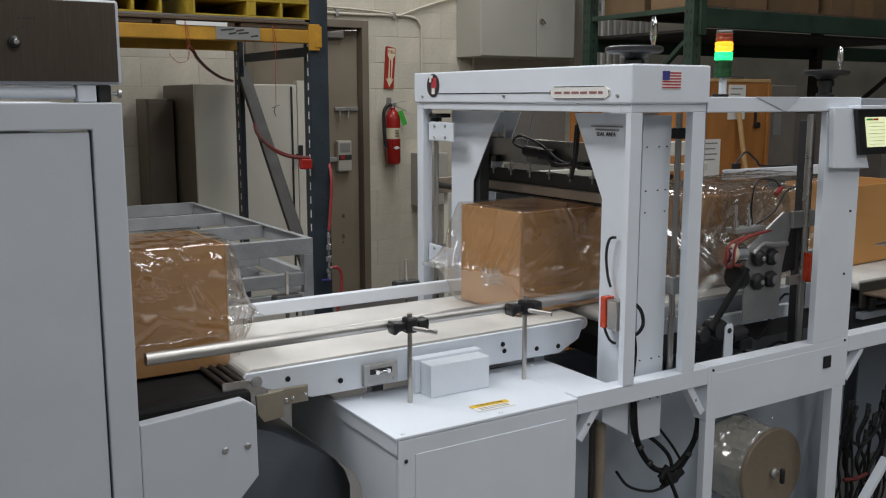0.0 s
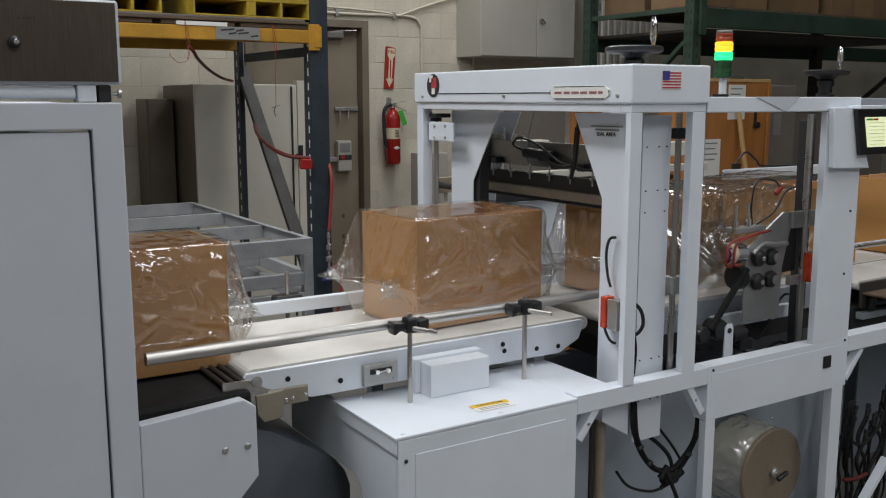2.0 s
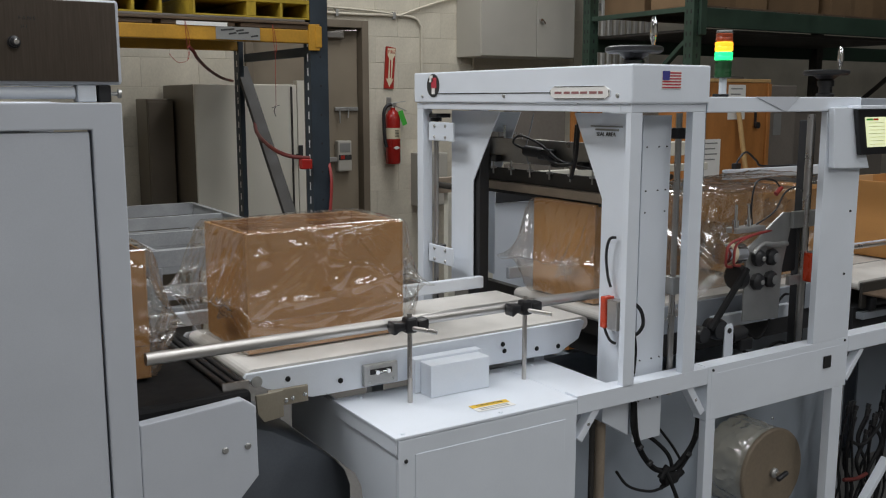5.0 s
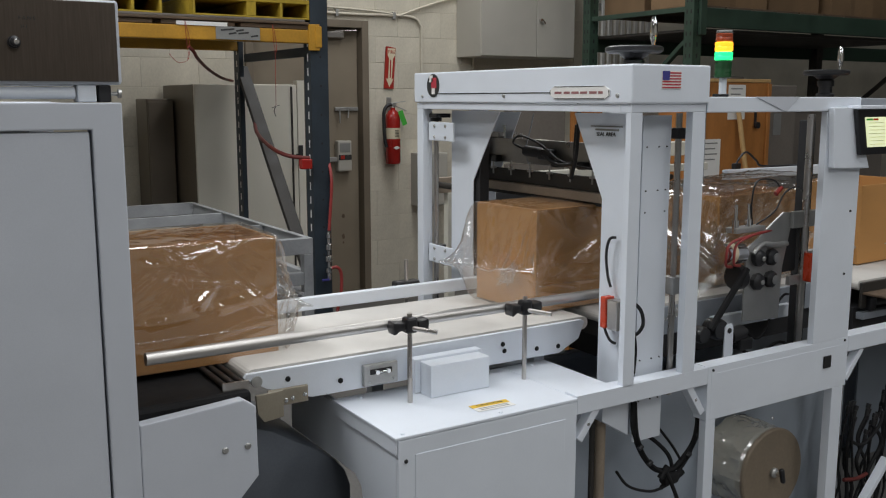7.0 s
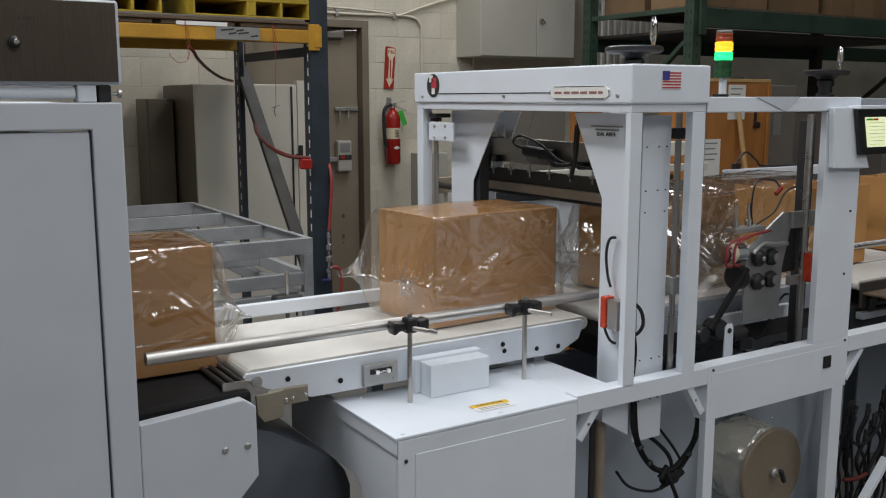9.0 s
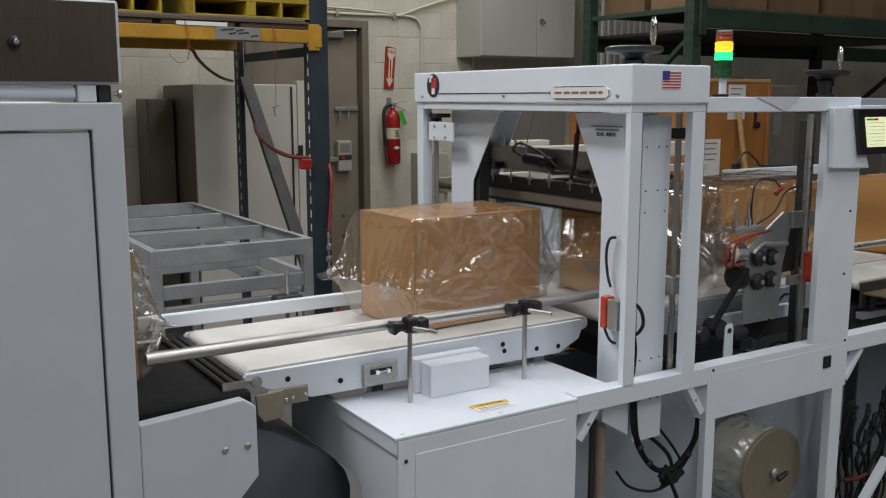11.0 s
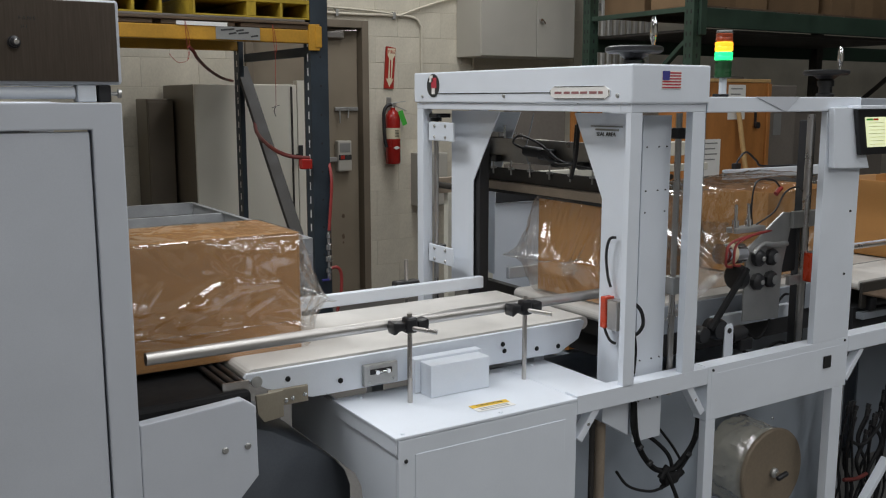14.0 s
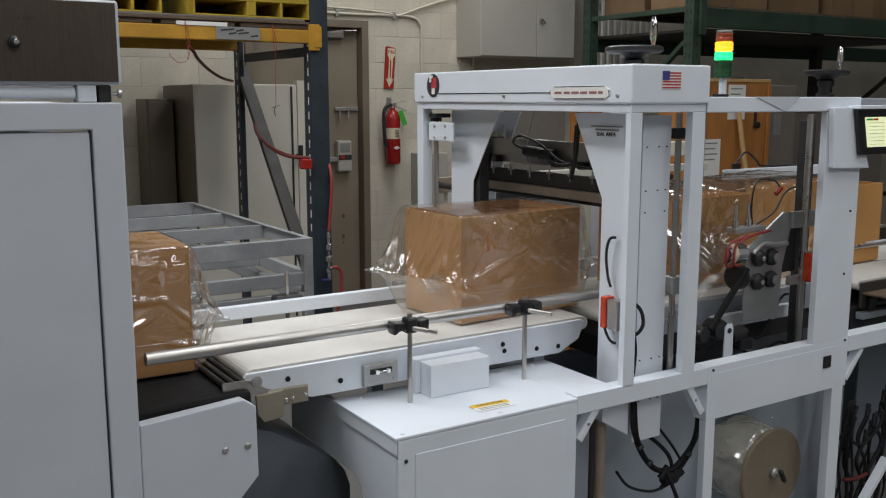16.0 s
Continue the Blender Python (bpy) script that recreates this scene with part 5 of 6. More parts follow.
def sealing_jaw():
    """The upper jaw, which comes down between two cartons."""
    j = root("sealing_jaw", 1.985, 2.4, 1.23, "dark steel sealing jaw with black fittings", "sealing jaw")
    x = 1.96
    part("upper_plate", box(x, x + 0.012, 2.0, 2.82, 1.328, 1.412, 0.002), JAWPLATE, j, "dark reflective steel plate")
    part("lower_plate", box(x, x + 0.012, 2.0, 2.82, 1.259, 1.306, 0.002), DARKSTEEL, j)
    part("brown_bar", box(x - 0.02, x + 0.02, 1.98, 2.84, 1.229, 1.2585, 0.003), BROWNBAR, j)
    part("heater_strip", box(x - 0.006, x + 0.006, 1.99, 2.83, 1.216, 1.2285, 0.002), SHADOWBOX, j, "black heater strip")
    for y in (2.02, 2.80):
        part("end_link", box(x + 0.002, x + 0.010, y - 0.012, y + 0.012, 1.3065, 1.3275, 0.001), DARKSTEEL, j)
    for i in range(7):
        y = 2.10 + i * 0.107
        part("spring_post", join(rod((x - 0.012, y, 1.284), (x - 0.012, y, 1.335), 0.003), box(x - 0.020, x - 0.001, y - 0.007, y + 0.007, 1.302, 1.311, 0.002)), DULL, j)
    for y in (2.06, 2.10, 2.25, 2.38, 2.72, 2.76):
        part("clamp_block", box(x - 0.028, x - 0.001, y - 0.016, y + 0.016, 1.328, 1.352, 0.004), BLACK, j, "black plastic clamp block")
    part("cylinder", join(rod((x - 0.02, 2.54, 1.375), (x - 0.02, 2.44, 1.37), 0.018), box(x - 0.035, x, 2.40, 2.46, 1.35, 1.385, 0.006)), BLACK, j)
    part("fitting", rod((x - 0.02, 2.80, 1.34), (x - 0.02, 2.80, 1.42), 0.008), DULL, j)
    part("air_tube", hose([(x - 0.02, 2.55, 1.38), (x - 0.03, 2.60, 1.40), (x - 0.03, 2.56, 1.425), (x - 0.03, 2.45, 1.40), (x - 0.03, 2.34, 1.35), (x - 0.03, 2.2, 1.335), (x - 0.03, 2.1, 1.34)], 0.004), BLACK, j)
    part("air_tube", hose([(x - 0.03, 2.44, 1.37), (x - 0.04, 2.35, 1.34), (x - 0.04, 2.27, 1.35), (x - 0.05, 2.25, 1.40), (x - 0.05, 2.243, 1.47)], 0.006), BLACK, j)
    part("carriage_end", box(x - 0.005, x + 0.025, 2.72, 2.825, 1.4125, 1.432, 0.003), JAWPLATE, j)
    for y, h in ((2.70, 0.045), (2.635, 0.022), (2.60, 0.018)):
        part("stud", join(rod((x + 0.006, y, 1.4125), (x + 0.006, y, 1.4125 + h), 0.004), rod((x + 0.006, y, 1.408 + h), (x + 0.006, y, 1.4125 + h), 0.007)), CHROME, j, "bright steel stud")
    return j


def fire_point():
    y = WALL_Y - 0.004
    s = root("fire_arrow_sign", 3.66, y, 1.63, "red fire extinguisher arrow sign with cream arrow", "sign")
    tilt = pose(3.662, y, 1.795, 0, 2.2, 0)

    def on(bm):
        bm.transform(tilt)
        return bm

    part("sign_plate", on(prism([(-0.042, -0.165), (0.036, -0.165), (0.046, 0.155), (-0.03, 0.165)], "y", -0.012, -0.009)), SIGNRED, s)
    part("sign_fold", on(prism([(-0.05, -0.165), (-0.042, -0.165), (-0.03, 0.165), (-0.04, 0.16)], "y", -0.012, -0.002)), SIGNRED, s)
    part("sign_head", on(box(-0.026, 0.042, -0.0135, -0.0122, 0.09, 0.15, 0)), SIGNCREAM, s)
    part("arrow", on(prism([(-0.003, -0.155), (-0.036, -0.085), (-0.016, -0.09), (-0.012, 0.07), (-0.022, 0.09), (0.036, 0.09), (0.024, 0.07), (0.016, -0.09), (0.034, -0.085)], "y", -0.0135, -0.0122)), SIGNCREAM, s)
    lettering("FIRE", 0.036, SIGNRED, tilt @ pose(0.008, -0.0142, 0.12, 90), s)
    part("letter_bar", on(box(-0.003, 0.007, -0.0146, -0.0138, -0.08, 0.06, 0)), SIGNRED, s)
    e = root("fire_extinguisher", 3.70, 6.53, 1.04, "red fire extinguisher with black hose and green tag", "fire extinguisher")
    cx, cy = 3.652, 6.53
    part("cylinder", lathe([(0.055, 0), (0.060, 0.012), (0.060, 0.36), (0.055, 0.39), (0.035, 0.42), (0.02, 0.43), (0.02, 0.445)], cx, cy, 1.035, 32), RED, e)
    lb = part("label_band", lathe([(0.0606, 0), (0.0606, 0.085)], cx, cy, 1.235, 32), SIGNCREAM, e, "cream instruction band")
    for i in range(5):
        part("print_bar", box(cx - 0.012, cx + 0.02, cy - 0.0625, cy - 0.0612, 1.25 + i * 0.012, 1.255 + i * 0.012, 0), INK, lb)
    part("diamond_mark", prism([(cx - 0.03, 1.165), (cx, 1.18), (cx + 0.03, 1.165), (cx, 1.15)], "y", cy - 0.0625, cy - 0.0612), PAPER, e, "white diamond mark")
    part("valve", join(rod((cx, cy, 1.475), (cx, cy, 1.52), 0.017), box(cx - 0.02, cx + 0.025, cy - 0.02, cy + 0.02, 1.495, 1.52, 0.005)), DULL, e)
    part("lever", join(bar((cx - 0.01, cy - 0.01, 1.515), (cx + 0.10, cy - 0.03, 1.53), 0.02, 0.006), bar((cx, cy - 0.01, 1.50), (cx + 0.11, cy - 0.03, 1.455), 0.018, 0.006)), DULL, e)
    part("hose", hose([(cx - 0.02, cy - 0.01, 1.505), (cx - 0.06, cy - 0.01, 1.49), (cx - 0.085, cy - 0.01, 1.44), (cx - 0.085, cy - 0.01, 1.33), (cx - 0.08, cy - 0.015, 1.22), (cx - 0.07, cy - 0.02, 1.17)], 0.014), BLACK, e)
    part("tag", on_tag(cx, cy), TAGGREEN, e, "green inspection tag")
    part("wall_bracket", join(box(cx - 0.02, cx + 0.02, 6.585, 6.598, 1.30, 1.56, 0.002), box(cx - 0.02, cx + 0.02, cy + 0.05, 6.586, 1.40, 1.42, 0.002), rod((cx, 6.598, 1.545), (cx, 6.59, 1.545), 0.012)), DULL, e)
    a = root("door_alarm", 3.26, 6.62, 0.98, "grey exit alarm box on the door", "alarm box")
    part("case", box(3.20, 3.32, 6.60, 6.659, 0.985, 1.225, 0.01), GREYBOX, a)
    part("band", box(3.205, 3.315, 6.596, 6.601, 1.075, 1.115, 0.001), INK, a)
    part("button", box(3.22, 3.255, 6.593, 6.5965, 1.08, 1.11, 0.002), SIGNRED, a)
    part("cover_panel", box(3.215, 3.305, 6.597, 6.601, 1.135, 1.205, 0.002), GREYTAPE, a)
    part("push_bar", bar((3.05, 6.63, 1.08), (3.20, 6.63, 1.08), 0.03, 0.035), DULL, a)


def on_tag(cx, cy):
    bm = box(-0.022, 0.022, -0.001, 0.001, -0.12, 0, 0)
    bm.transform(pose(cx + 0.03, cy - 0.066, 1.455, 0, -22, 0))
    return bm


def wall_fittings():
    c = root("conduit", 3.7, 6.58, 2.2, "painted electrical conduit running along the block wall", "conduit")
    part("tube", hose([(1.0, 6.585, 2.215), (3.2, 6.585, 2.195), (3.6, 6.585, 2.20), (3.86, 6.585, 2.195), (3.94, 6.585, 2.14), (3.955, 6.585, 2.05), (3.955, 6.585, 1.6), (3.955, 6.585, 1.12)], 0.0105), BLOCK, c)
    part("tube", hose([(1.0, 6.582, 2.26), (3.2, 6.582, 2.235), (3.72, 6.582, 2.205)], 0.009), BLOCK, c)
    part("tube", hose([(3.75, 6.58, 2.20), (4.1, 6.58, 2.32), (4.9, 6.58, 2.55)], 0.009), BLOCK, c)
    part("tube", rod((4.46, 6.585, 1.80), (4.46, 6.585, 4.0), 0.012), BLOCK, c)
    for x in (3.2, 3.7):
        part("strap", box(x - 0.012, x + 0.012, 6.57, 6.599, 2.17, 2.225, 0.003), DULL, c)
    j = root("junction_box", 3.98, 6.5, 0.65, "beige grey electrical box on the wall", "electrical box")
    part("case", box(3.855, 4.12, 6.45, 6.598, 0.68, 1.115, 0.006), GREYBOX, j)
    part("cover", box(3.865, 4.11, 6.44, 6.449, 0.69, 1.105, 0.003), GREYBOX, j)
    w = root("wall_cabinet", 4.78, 6.4, 1.89, "beige grey steel wall cabinet with two doors", "cabinet")
    part("body", box(4.30, 5.262, 6.25, 6.598, 1.887, 2.75, 0.005), GREYBOX, w)
    for x0, x1 in ((4.303, 4.852), (4.858, 5.259)):
        part("door", box(x0, x1, 6.232, 6.249, 1.892, 2.745, 0.004), GREYBOX, w)
    part("handle", join(rod((4.885, 6.235, 2.19), (4.885, 6.20, 2.19), 0.012), bar((4.88, 6.20, 2.20), (4.92, 6.20, 2.16), 0.012, 0.012)), CHROME, w)


def left_clutter():
    h = root("air_hose", 1.42, 4.55, 1.79, "dark red air hose slung from the rack beam", "hose")
    part("tube", hose([(1.42, 4.56, 1.80), (1.45, 4.58, 1.775), (1.50, 4.68, 1.748), (1.66, 5.0, 1.705), (1.92, 5.55, 1.675), (2.13, 5.95, 1.665)], 0.0085), DARKRED, h)
    part("tube", hose([(2.13, 5.62, 1.50), (2.10, 5.5, 1.42), (2.04, 5.30, 1.345), (1.925, 4.8, 1.287), (1.95, 4.62, 1.25), (2.05, 4.575, 1.238)], 0.011), DARKRED, h)
    part("valve", box(1.995, 2.055, 4.55, 4.595, 1.18, 1.235, 0.006), RED, h, "red valve block")
    for x, zt, zb in ((1.415, 1.925, 1.74), (1.866, 1.925, 1.51)):
        t = root("twine", x, 4.58, zb, "loop of red twine hanging from the yellow beam", "twine", "twine loops on the beam")
        part("strand", hose([(x - 0.006, 4.575, zt), (x - 0.002, 4.573, zt - 0.09), (x + 0.004, 4.573, zt - 0.15), (x, 4.573, zb)], 0.0014, 6), TWINE, t)
        part("strand", hose([(x - 0.006, 4.575, zt), (x + 0.012, 4.573, zt - 0.08), (x + 0.012, 4.572, zt - 0.14)], 0.0014, 6), TWINE, t)
        if x < 1.5:
            part("strand", hose([(x + 0.012, 4.572, zt - 0.14), (x - 0.002, 4.57, 1.735), (x - 0.05, 4.57, 1.725), (x - 0.09, 4.57, 1.765)], 0.0014, 6), TWINE, t)
        else:
            part("wire_hook", join(hose([(x, 4.573, zb), (x - 0.01, 4.573, zb - 0.02), (x - 0.002, 4.573, zb - 0.05)], 0.002, 6), bar((x - 0.022, 4.573, zb - 0.006), (x + 0.022, 4.573, zb + 0.008), 0.003, 0.003)), DARKSTEEL, t)
    a = root("air_line", 2.17, 4.57, 0.5, "red air line with brass and steel couplings on the upright", "hose")
    part("tube", hose([(2.17, 4.72, 1.35), (2.178, 4.62, 1.22), (2.175, 4.575, 1.12), (2.168, 4.572, 1.0), (2.155, 4.575, 0.84)], 0.0085), REDHOSE, a)
    part("coupling", lathe([(0.007, 0), (0.012, 0.008), (0.012, 0.04), (0.019, 0.045), (0.019, 0.07), (0.009, 0.075), (0.009, 0.10), (0.020, 0.106), (0.022, 0.12), (0.020, 0.135), (0.009, 0.14), (0.009, 0.165), (0.018, 0.17), (0.018, 0.20), (0.010, 0.205), (0.010, 0.23), (0.014, 0.235), (0.014, 0.25), (0.008, 0.27)], 2.15, 4.575, 0.565, 18), CHROME, a, "bright steel coupling")
    part("valve_lever", box(2.105, 2.148, 4.562, 4.572, 0.563, 0.575, 0.003), FLAGBLUE, a, "blue valve lever")
    part("loop", hose([(2.16, 4.57, 0.63), (2.19, 4.56, 0.635), (2.215, 4.56, 0.60), (2.215, 4.56, 0.50), (2.19, 4.565, 0.38)], 0.009), REDHOSE, a)


def green_rack():
    x = 5.0
    r = root("pallet_rack", x, 5.2, 0, "dark green pallet rack loaded with brown cartons", "pallet rack")
    for fx, mat, lab in ((x, GREEN, ""), (7.85, DARKSTEEL, "dark steel rack frame")):
        for y in (4.66, 5.74):
            c = prism([(fx, y), (fx + 0.085, y), (fx + 0.085, y + 0.006), (fx + 0.006, y + 0.006), (fx + 0.006, y + 0.079), (fx + 0.085, y + 0.079), (fx + 0.085, y + 0.085), (fx, y + 0.085)], "z", 0, 4.4)
            col = part("upright", c, mat, r, lab)
            holes = bmesh.new()
            for i in range(16):
                z = 1.3 + i * 0.076
                for dy in (0.018, 0.056):
                    holes = join(holes, box(fx - 0.0012, fx - 0.0004, y + dy, y + dy + 0.012, z, z + 0.028, 0))
                holes = join(holes, box(fx + 0.035, fx + 0.05, y - 0.0012, y - 0.0004, z, z + 0.03, 0))
            hp = part("holes", holes, SHADOWBOX, col)
            hp["kind"] = "stuff"
        part("horizontal_brace", bar((fx + 0.03, 4.75, 2.17), (fx + 0.03, 5.74, 2.17), 0.03, 0.035), mat, r)
        part("diagonal_brace", bar((fx + 0.03, 4.75, 1.95), (fx + 0.03, 5.74, 1.15), 0.03, 0.04, 0.002, (1, 0, 0)), mat, r)
        part("horizontal_brace", bar((fx + 0.03, 4.75, 0.7), (fx + 0.03, 5.74, 0.7), 0.03, 0.035), mat, r)
    for y, z0, z1 in ((4.64, 2.045, 2.18), (5.80, 1.92, 2.05)):
        part("beam", box(x + 0.086, 7.849, y, y + 0.045, z0, z1, 0.005), GREEN, r)
        part("beam", box(7.936, 10.6, y, y + 0.045, z0, z1, 0.005), GREEN, r)

    part("beam_connector", box(x + 0.04, x + 0.10, 4.63, 4.655, 1.99, 2.24, 0.003), GREEN, r)
    for i in range(10):
        bx = 5.1 + i * 0.27
        part("deck_board", box(bx, bx + 0.25, 4.69, 5.79, 2.181, 2.20, 0.003), DECK, r)
    # shade on the shelf's underside is put in as a near-black colour
    part("shaded_shelf_board", box(x + 0.1, 7.84, 4.70, 5.79, 2.02, 2.04, 0.002), DARKSTEEL, r)
    for bx, w, h, y0 in ((5.12, 0.75, 0.45, 4.75), (5.95, 0.6, 0.5, 4.8), (6.62, 0.55, 0.38, 4.74), (7.2, 0.5, 0.5, 4.8), (5.2, 0.8, 0.5, 5.35)):
        b = root("carton", bx + w / 2, y0 + 0.25, 2.201, "brown cardboard carton on the green rack", "carton", "cartons on the rack")
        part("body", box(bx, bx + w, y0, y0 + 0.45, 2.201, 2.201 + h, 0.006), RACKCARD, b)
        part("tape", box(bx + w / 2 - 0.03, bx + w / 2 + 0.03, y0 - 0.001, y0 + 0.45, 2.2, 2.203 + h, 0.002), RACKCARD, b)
    f = root("slatted_frame", 4.9, 6.3, 0, "pale slatted frame behind the green rack", "rack")
    for i in range(9):
        sx = 5.45 + i * 0.075
        part("slat", box(sx, sx + 0.035, 6.18, 6.21, 0, 2.6, 0.003), PAPER, f)
    part("rail", box(5.42, 6.12, 6.212, 6.24, 0.4, 0.46, 0.003), GREYMETAL, f)
    part("rail", box(5.42, 6.12, 6.212, 6.24, 2.3, 2.36, 0.003), GREYMETAL, f)
    d = root("dark_bin", 5.5, 5.7, 0, "dark storage cartons stacked in the rack", "carton")
    part("body", box(5.15, 5.9, 4.95, 5.6, 0, 1.72, 0.01), DARKBOX, d)
    d2 = root("dark_bin", 6.8, 5.3, 0, "dark storage cartons stacked in the rack", "carton")
    part("body", box(6.3, 7.7, 4.9, 5.6, 0, 1.45, 0.01), DARKBOX, d2)
    part("lid", box(6.28, 7.72, 4.88, 5.62, 1.45, 1.50, 0.006), SHADOWBOX, d2)


def crate_corner():
    c = root("plywood_crate", 4.95, 4.4, 0, "orange-brown varnished plywood crate standing on end", "crate")
    part("panel", box(4.655, 5.265, 4.20, 4.62, 0, 1.655, 0.004), ORANGE, c)
    part("top_edge", box(4.65, 5.27, 4.195, 4.625, 1.656, 1.678, 0.003), WOOD, c, "pale timber edge")
    part("batten", box(5.235, 5.268, 4.185, 4.1985, 0, 1.65, 0.003), ORANGE, c)
    for x0, x1, z0, z1 in ((4.855, 5.02, 1.415, 1.64), (4.63, 4.80, 1.035, 1.29)):
        n = root("paper_notice", (x0 + x1) / 2, 4.19, z0, "white paper notice stuck to the plywood", "notice", "paper notices")
        part("sheet", box(x0, x1, 4.1955, 4.198, z0, z1, 0), PAPER, n)
        for i in range(4):
            part("print_bar", box(x0 + 0.02, x1 - 0.03 - 0.02 * (i % 2), 4.1945, 4.1952, z1 - 0.03 - i * 0.035, z1 - 0.022 - i * 0.035, 0), GREYTAPE, n)
    p = root("padlock", 5.13, 4.18, 1.36, "black hanging lock on the crate", "lock")
    part("body", rod((5.125, 4.185, 1.375), (5.125, 4.165, 1.375), 0.022), BLACK, p)
    part("strap", box(5.118, 5.132, 4.186, 4.199, 1.38, 1.47, 0.002), BLACK, p)
    b = root("broom", 5.0, 4.1, 0, "broom with pale wooden handle leaning on the crate", "broom")
    part("handle", rod((5.10, 4.02, 0.1), (4.925, 4.178, 1.52), 0.016), WOOD, b)
    part("head", box(5.0, 5.22, 3.99, 4.05, 0, 0.1, 0.01), DARKSTEEL, b)
    k = root("carton", 5.5, 4.4, 0, "grey-brown tall carton beside the crate", "carton")
    part("body", box(5.28, 5.62, 4.25, 4.6, 0, 1.64, 0.008), DARKBOX, k)
    part("label", box(5.38, 5.46, 4.246, 4.249, 1.30, 1.45, 0), GREYTAPE, k)
    s = root("side_machine", 2.9, 3.4, 0, "cream enamelled roller table behind the sealer", "conveyor")
    part("box_beam", box(2.30, 2.75, 3.42, 3.50, 1.255, 1.36, 0.004), CREAM, s)
    part("box_beam", box(2.48, 3.6, 3.30, 3.38, 1.27, 1.337, 0.004), CREAM, s)
    part("beam_end", box(2.44, 2.479, 3.31, 3.37, 1.275, 1.332, 0.002), GREYTAPE, s)
    part("table_rail", box(2.2, 3.6, 3.22, 3.26, 1.20, 1.235, 0.003), CREAM, s)
    for i in range(8):
        part("roller", rod((2.2 + i * 0.17, 3.26, 1.17), (2.2 + i * 0.17, 3.52, 1.17), 0.014), DARKSTEEL, s)
    part("table_side", box(2.2, 3.6, 3.525, 3.56, 1.13, 1.20, 0.003), BROWNBAR, s)
    for x in (2.25, 2.80, 3.55):
        for y in (3.22, 3.52):
            part("leg", box(x, x + 0.04, y, y + 0.035, 0, 1.13, 0.003), CREAM, s)
    part("lower_panel", box(2.3, 3.5, 3.27, 3.29, 0.5, 1.10, 0.003), WHITE, s, "white sheet panel")
    part("shadow_rail", box(2.3, 3.5, 3.24, 3.262, 1.105, 1.15, 0.003), SHADOWBOX, s, "black rail")
    o = root("wood_panel", 3.2, 4.05, 0, "orange-brown plywood panel standing upright", "panel")
    part("board", box(3.38, 3.78, 4.0, 4.03, 0, 1.58, 0.003), ORANGE, o)
    part("dark_board", box(2.95, 3.34, 4.02, 4.06, 0, 1.56, 0.003), DARKBOX, o)
    part("foot", box(2.95, 3.78, 3.9, 4.15, 0, 0.03, 0.003), DARKBOX, o)


def tower_light():
    x, y = 2.055, 1.80
    t = root("signal_tower", x, y, 1.555, "signal tower lit amber and green on a white pole", "signal light")
    part("pole_base", box(x - 0.022, x + 0.012, y - 0.015, y + 0.015, 1.555, 1.563, 0.002), BLACK, t)
    part("pole", rod((x + 0.002, y, 1.563), (x + 0.002, y, 1.607), 0.0105), WHITE, t)
    for z0, z1, rr, mat, name in ((1.607, 1.655, 0.023, DARKGREEN, "dark_lens"), (1.655, 1.678, 0.0245, GLOWGREEN, "green_lens"), (1.679, 1.705, 0.0245, GLOWAMBER, "amber_lens"), (1.706, 1.728, 0.023, DIMRED, "red_lens"), (1.728, 1.736, 0.0225, GREYTAPE, "cap")):
        h = z1 - z0
        part(name, lathe([(rr - 0.002, 0), (rr, 0.002), (rr, h * 0.4), (rr - 0.001, h * 0.5), (rr, h * 0.6), (rr, h - 0.003), (rr - 0.002, h - 0.0005)], x, y, z0, 28), mat, t)


def caution_label():
    c = root("caution_label", 1.312, 1.843, 0.781, "yellow and white caution label on the cabinet top", "label")
    m = pose(1.312, 1.843, 0.7822, 0, 0, -2) @ Matrix.Scale(0.86, 4)

    def on(bm):
        bm.transform(m)
        return bm

    part("sheet", on(box(-0.065, 0.065, -0.028, 0.028, 0, 0.0006, 0)), PAPER, c)
    part("yellow_band", on(box(-0.065, 0.065, 0.004, 0.028, 0.0007, 0.0012, 0)), LABELYELLOW, c)
    lettering("CAUTION", 0.02, INK, m @ pose(0.0, 0.016, 0.0016), c, depth=0.0002)
    for i in range(2):
        part("print_bar", on(box(-0.05, 0.05, -0.008 - i * 0.011, -0.003 - i * 0.011, 0.0007, 0.001, 0)), GREYTAPE, c)


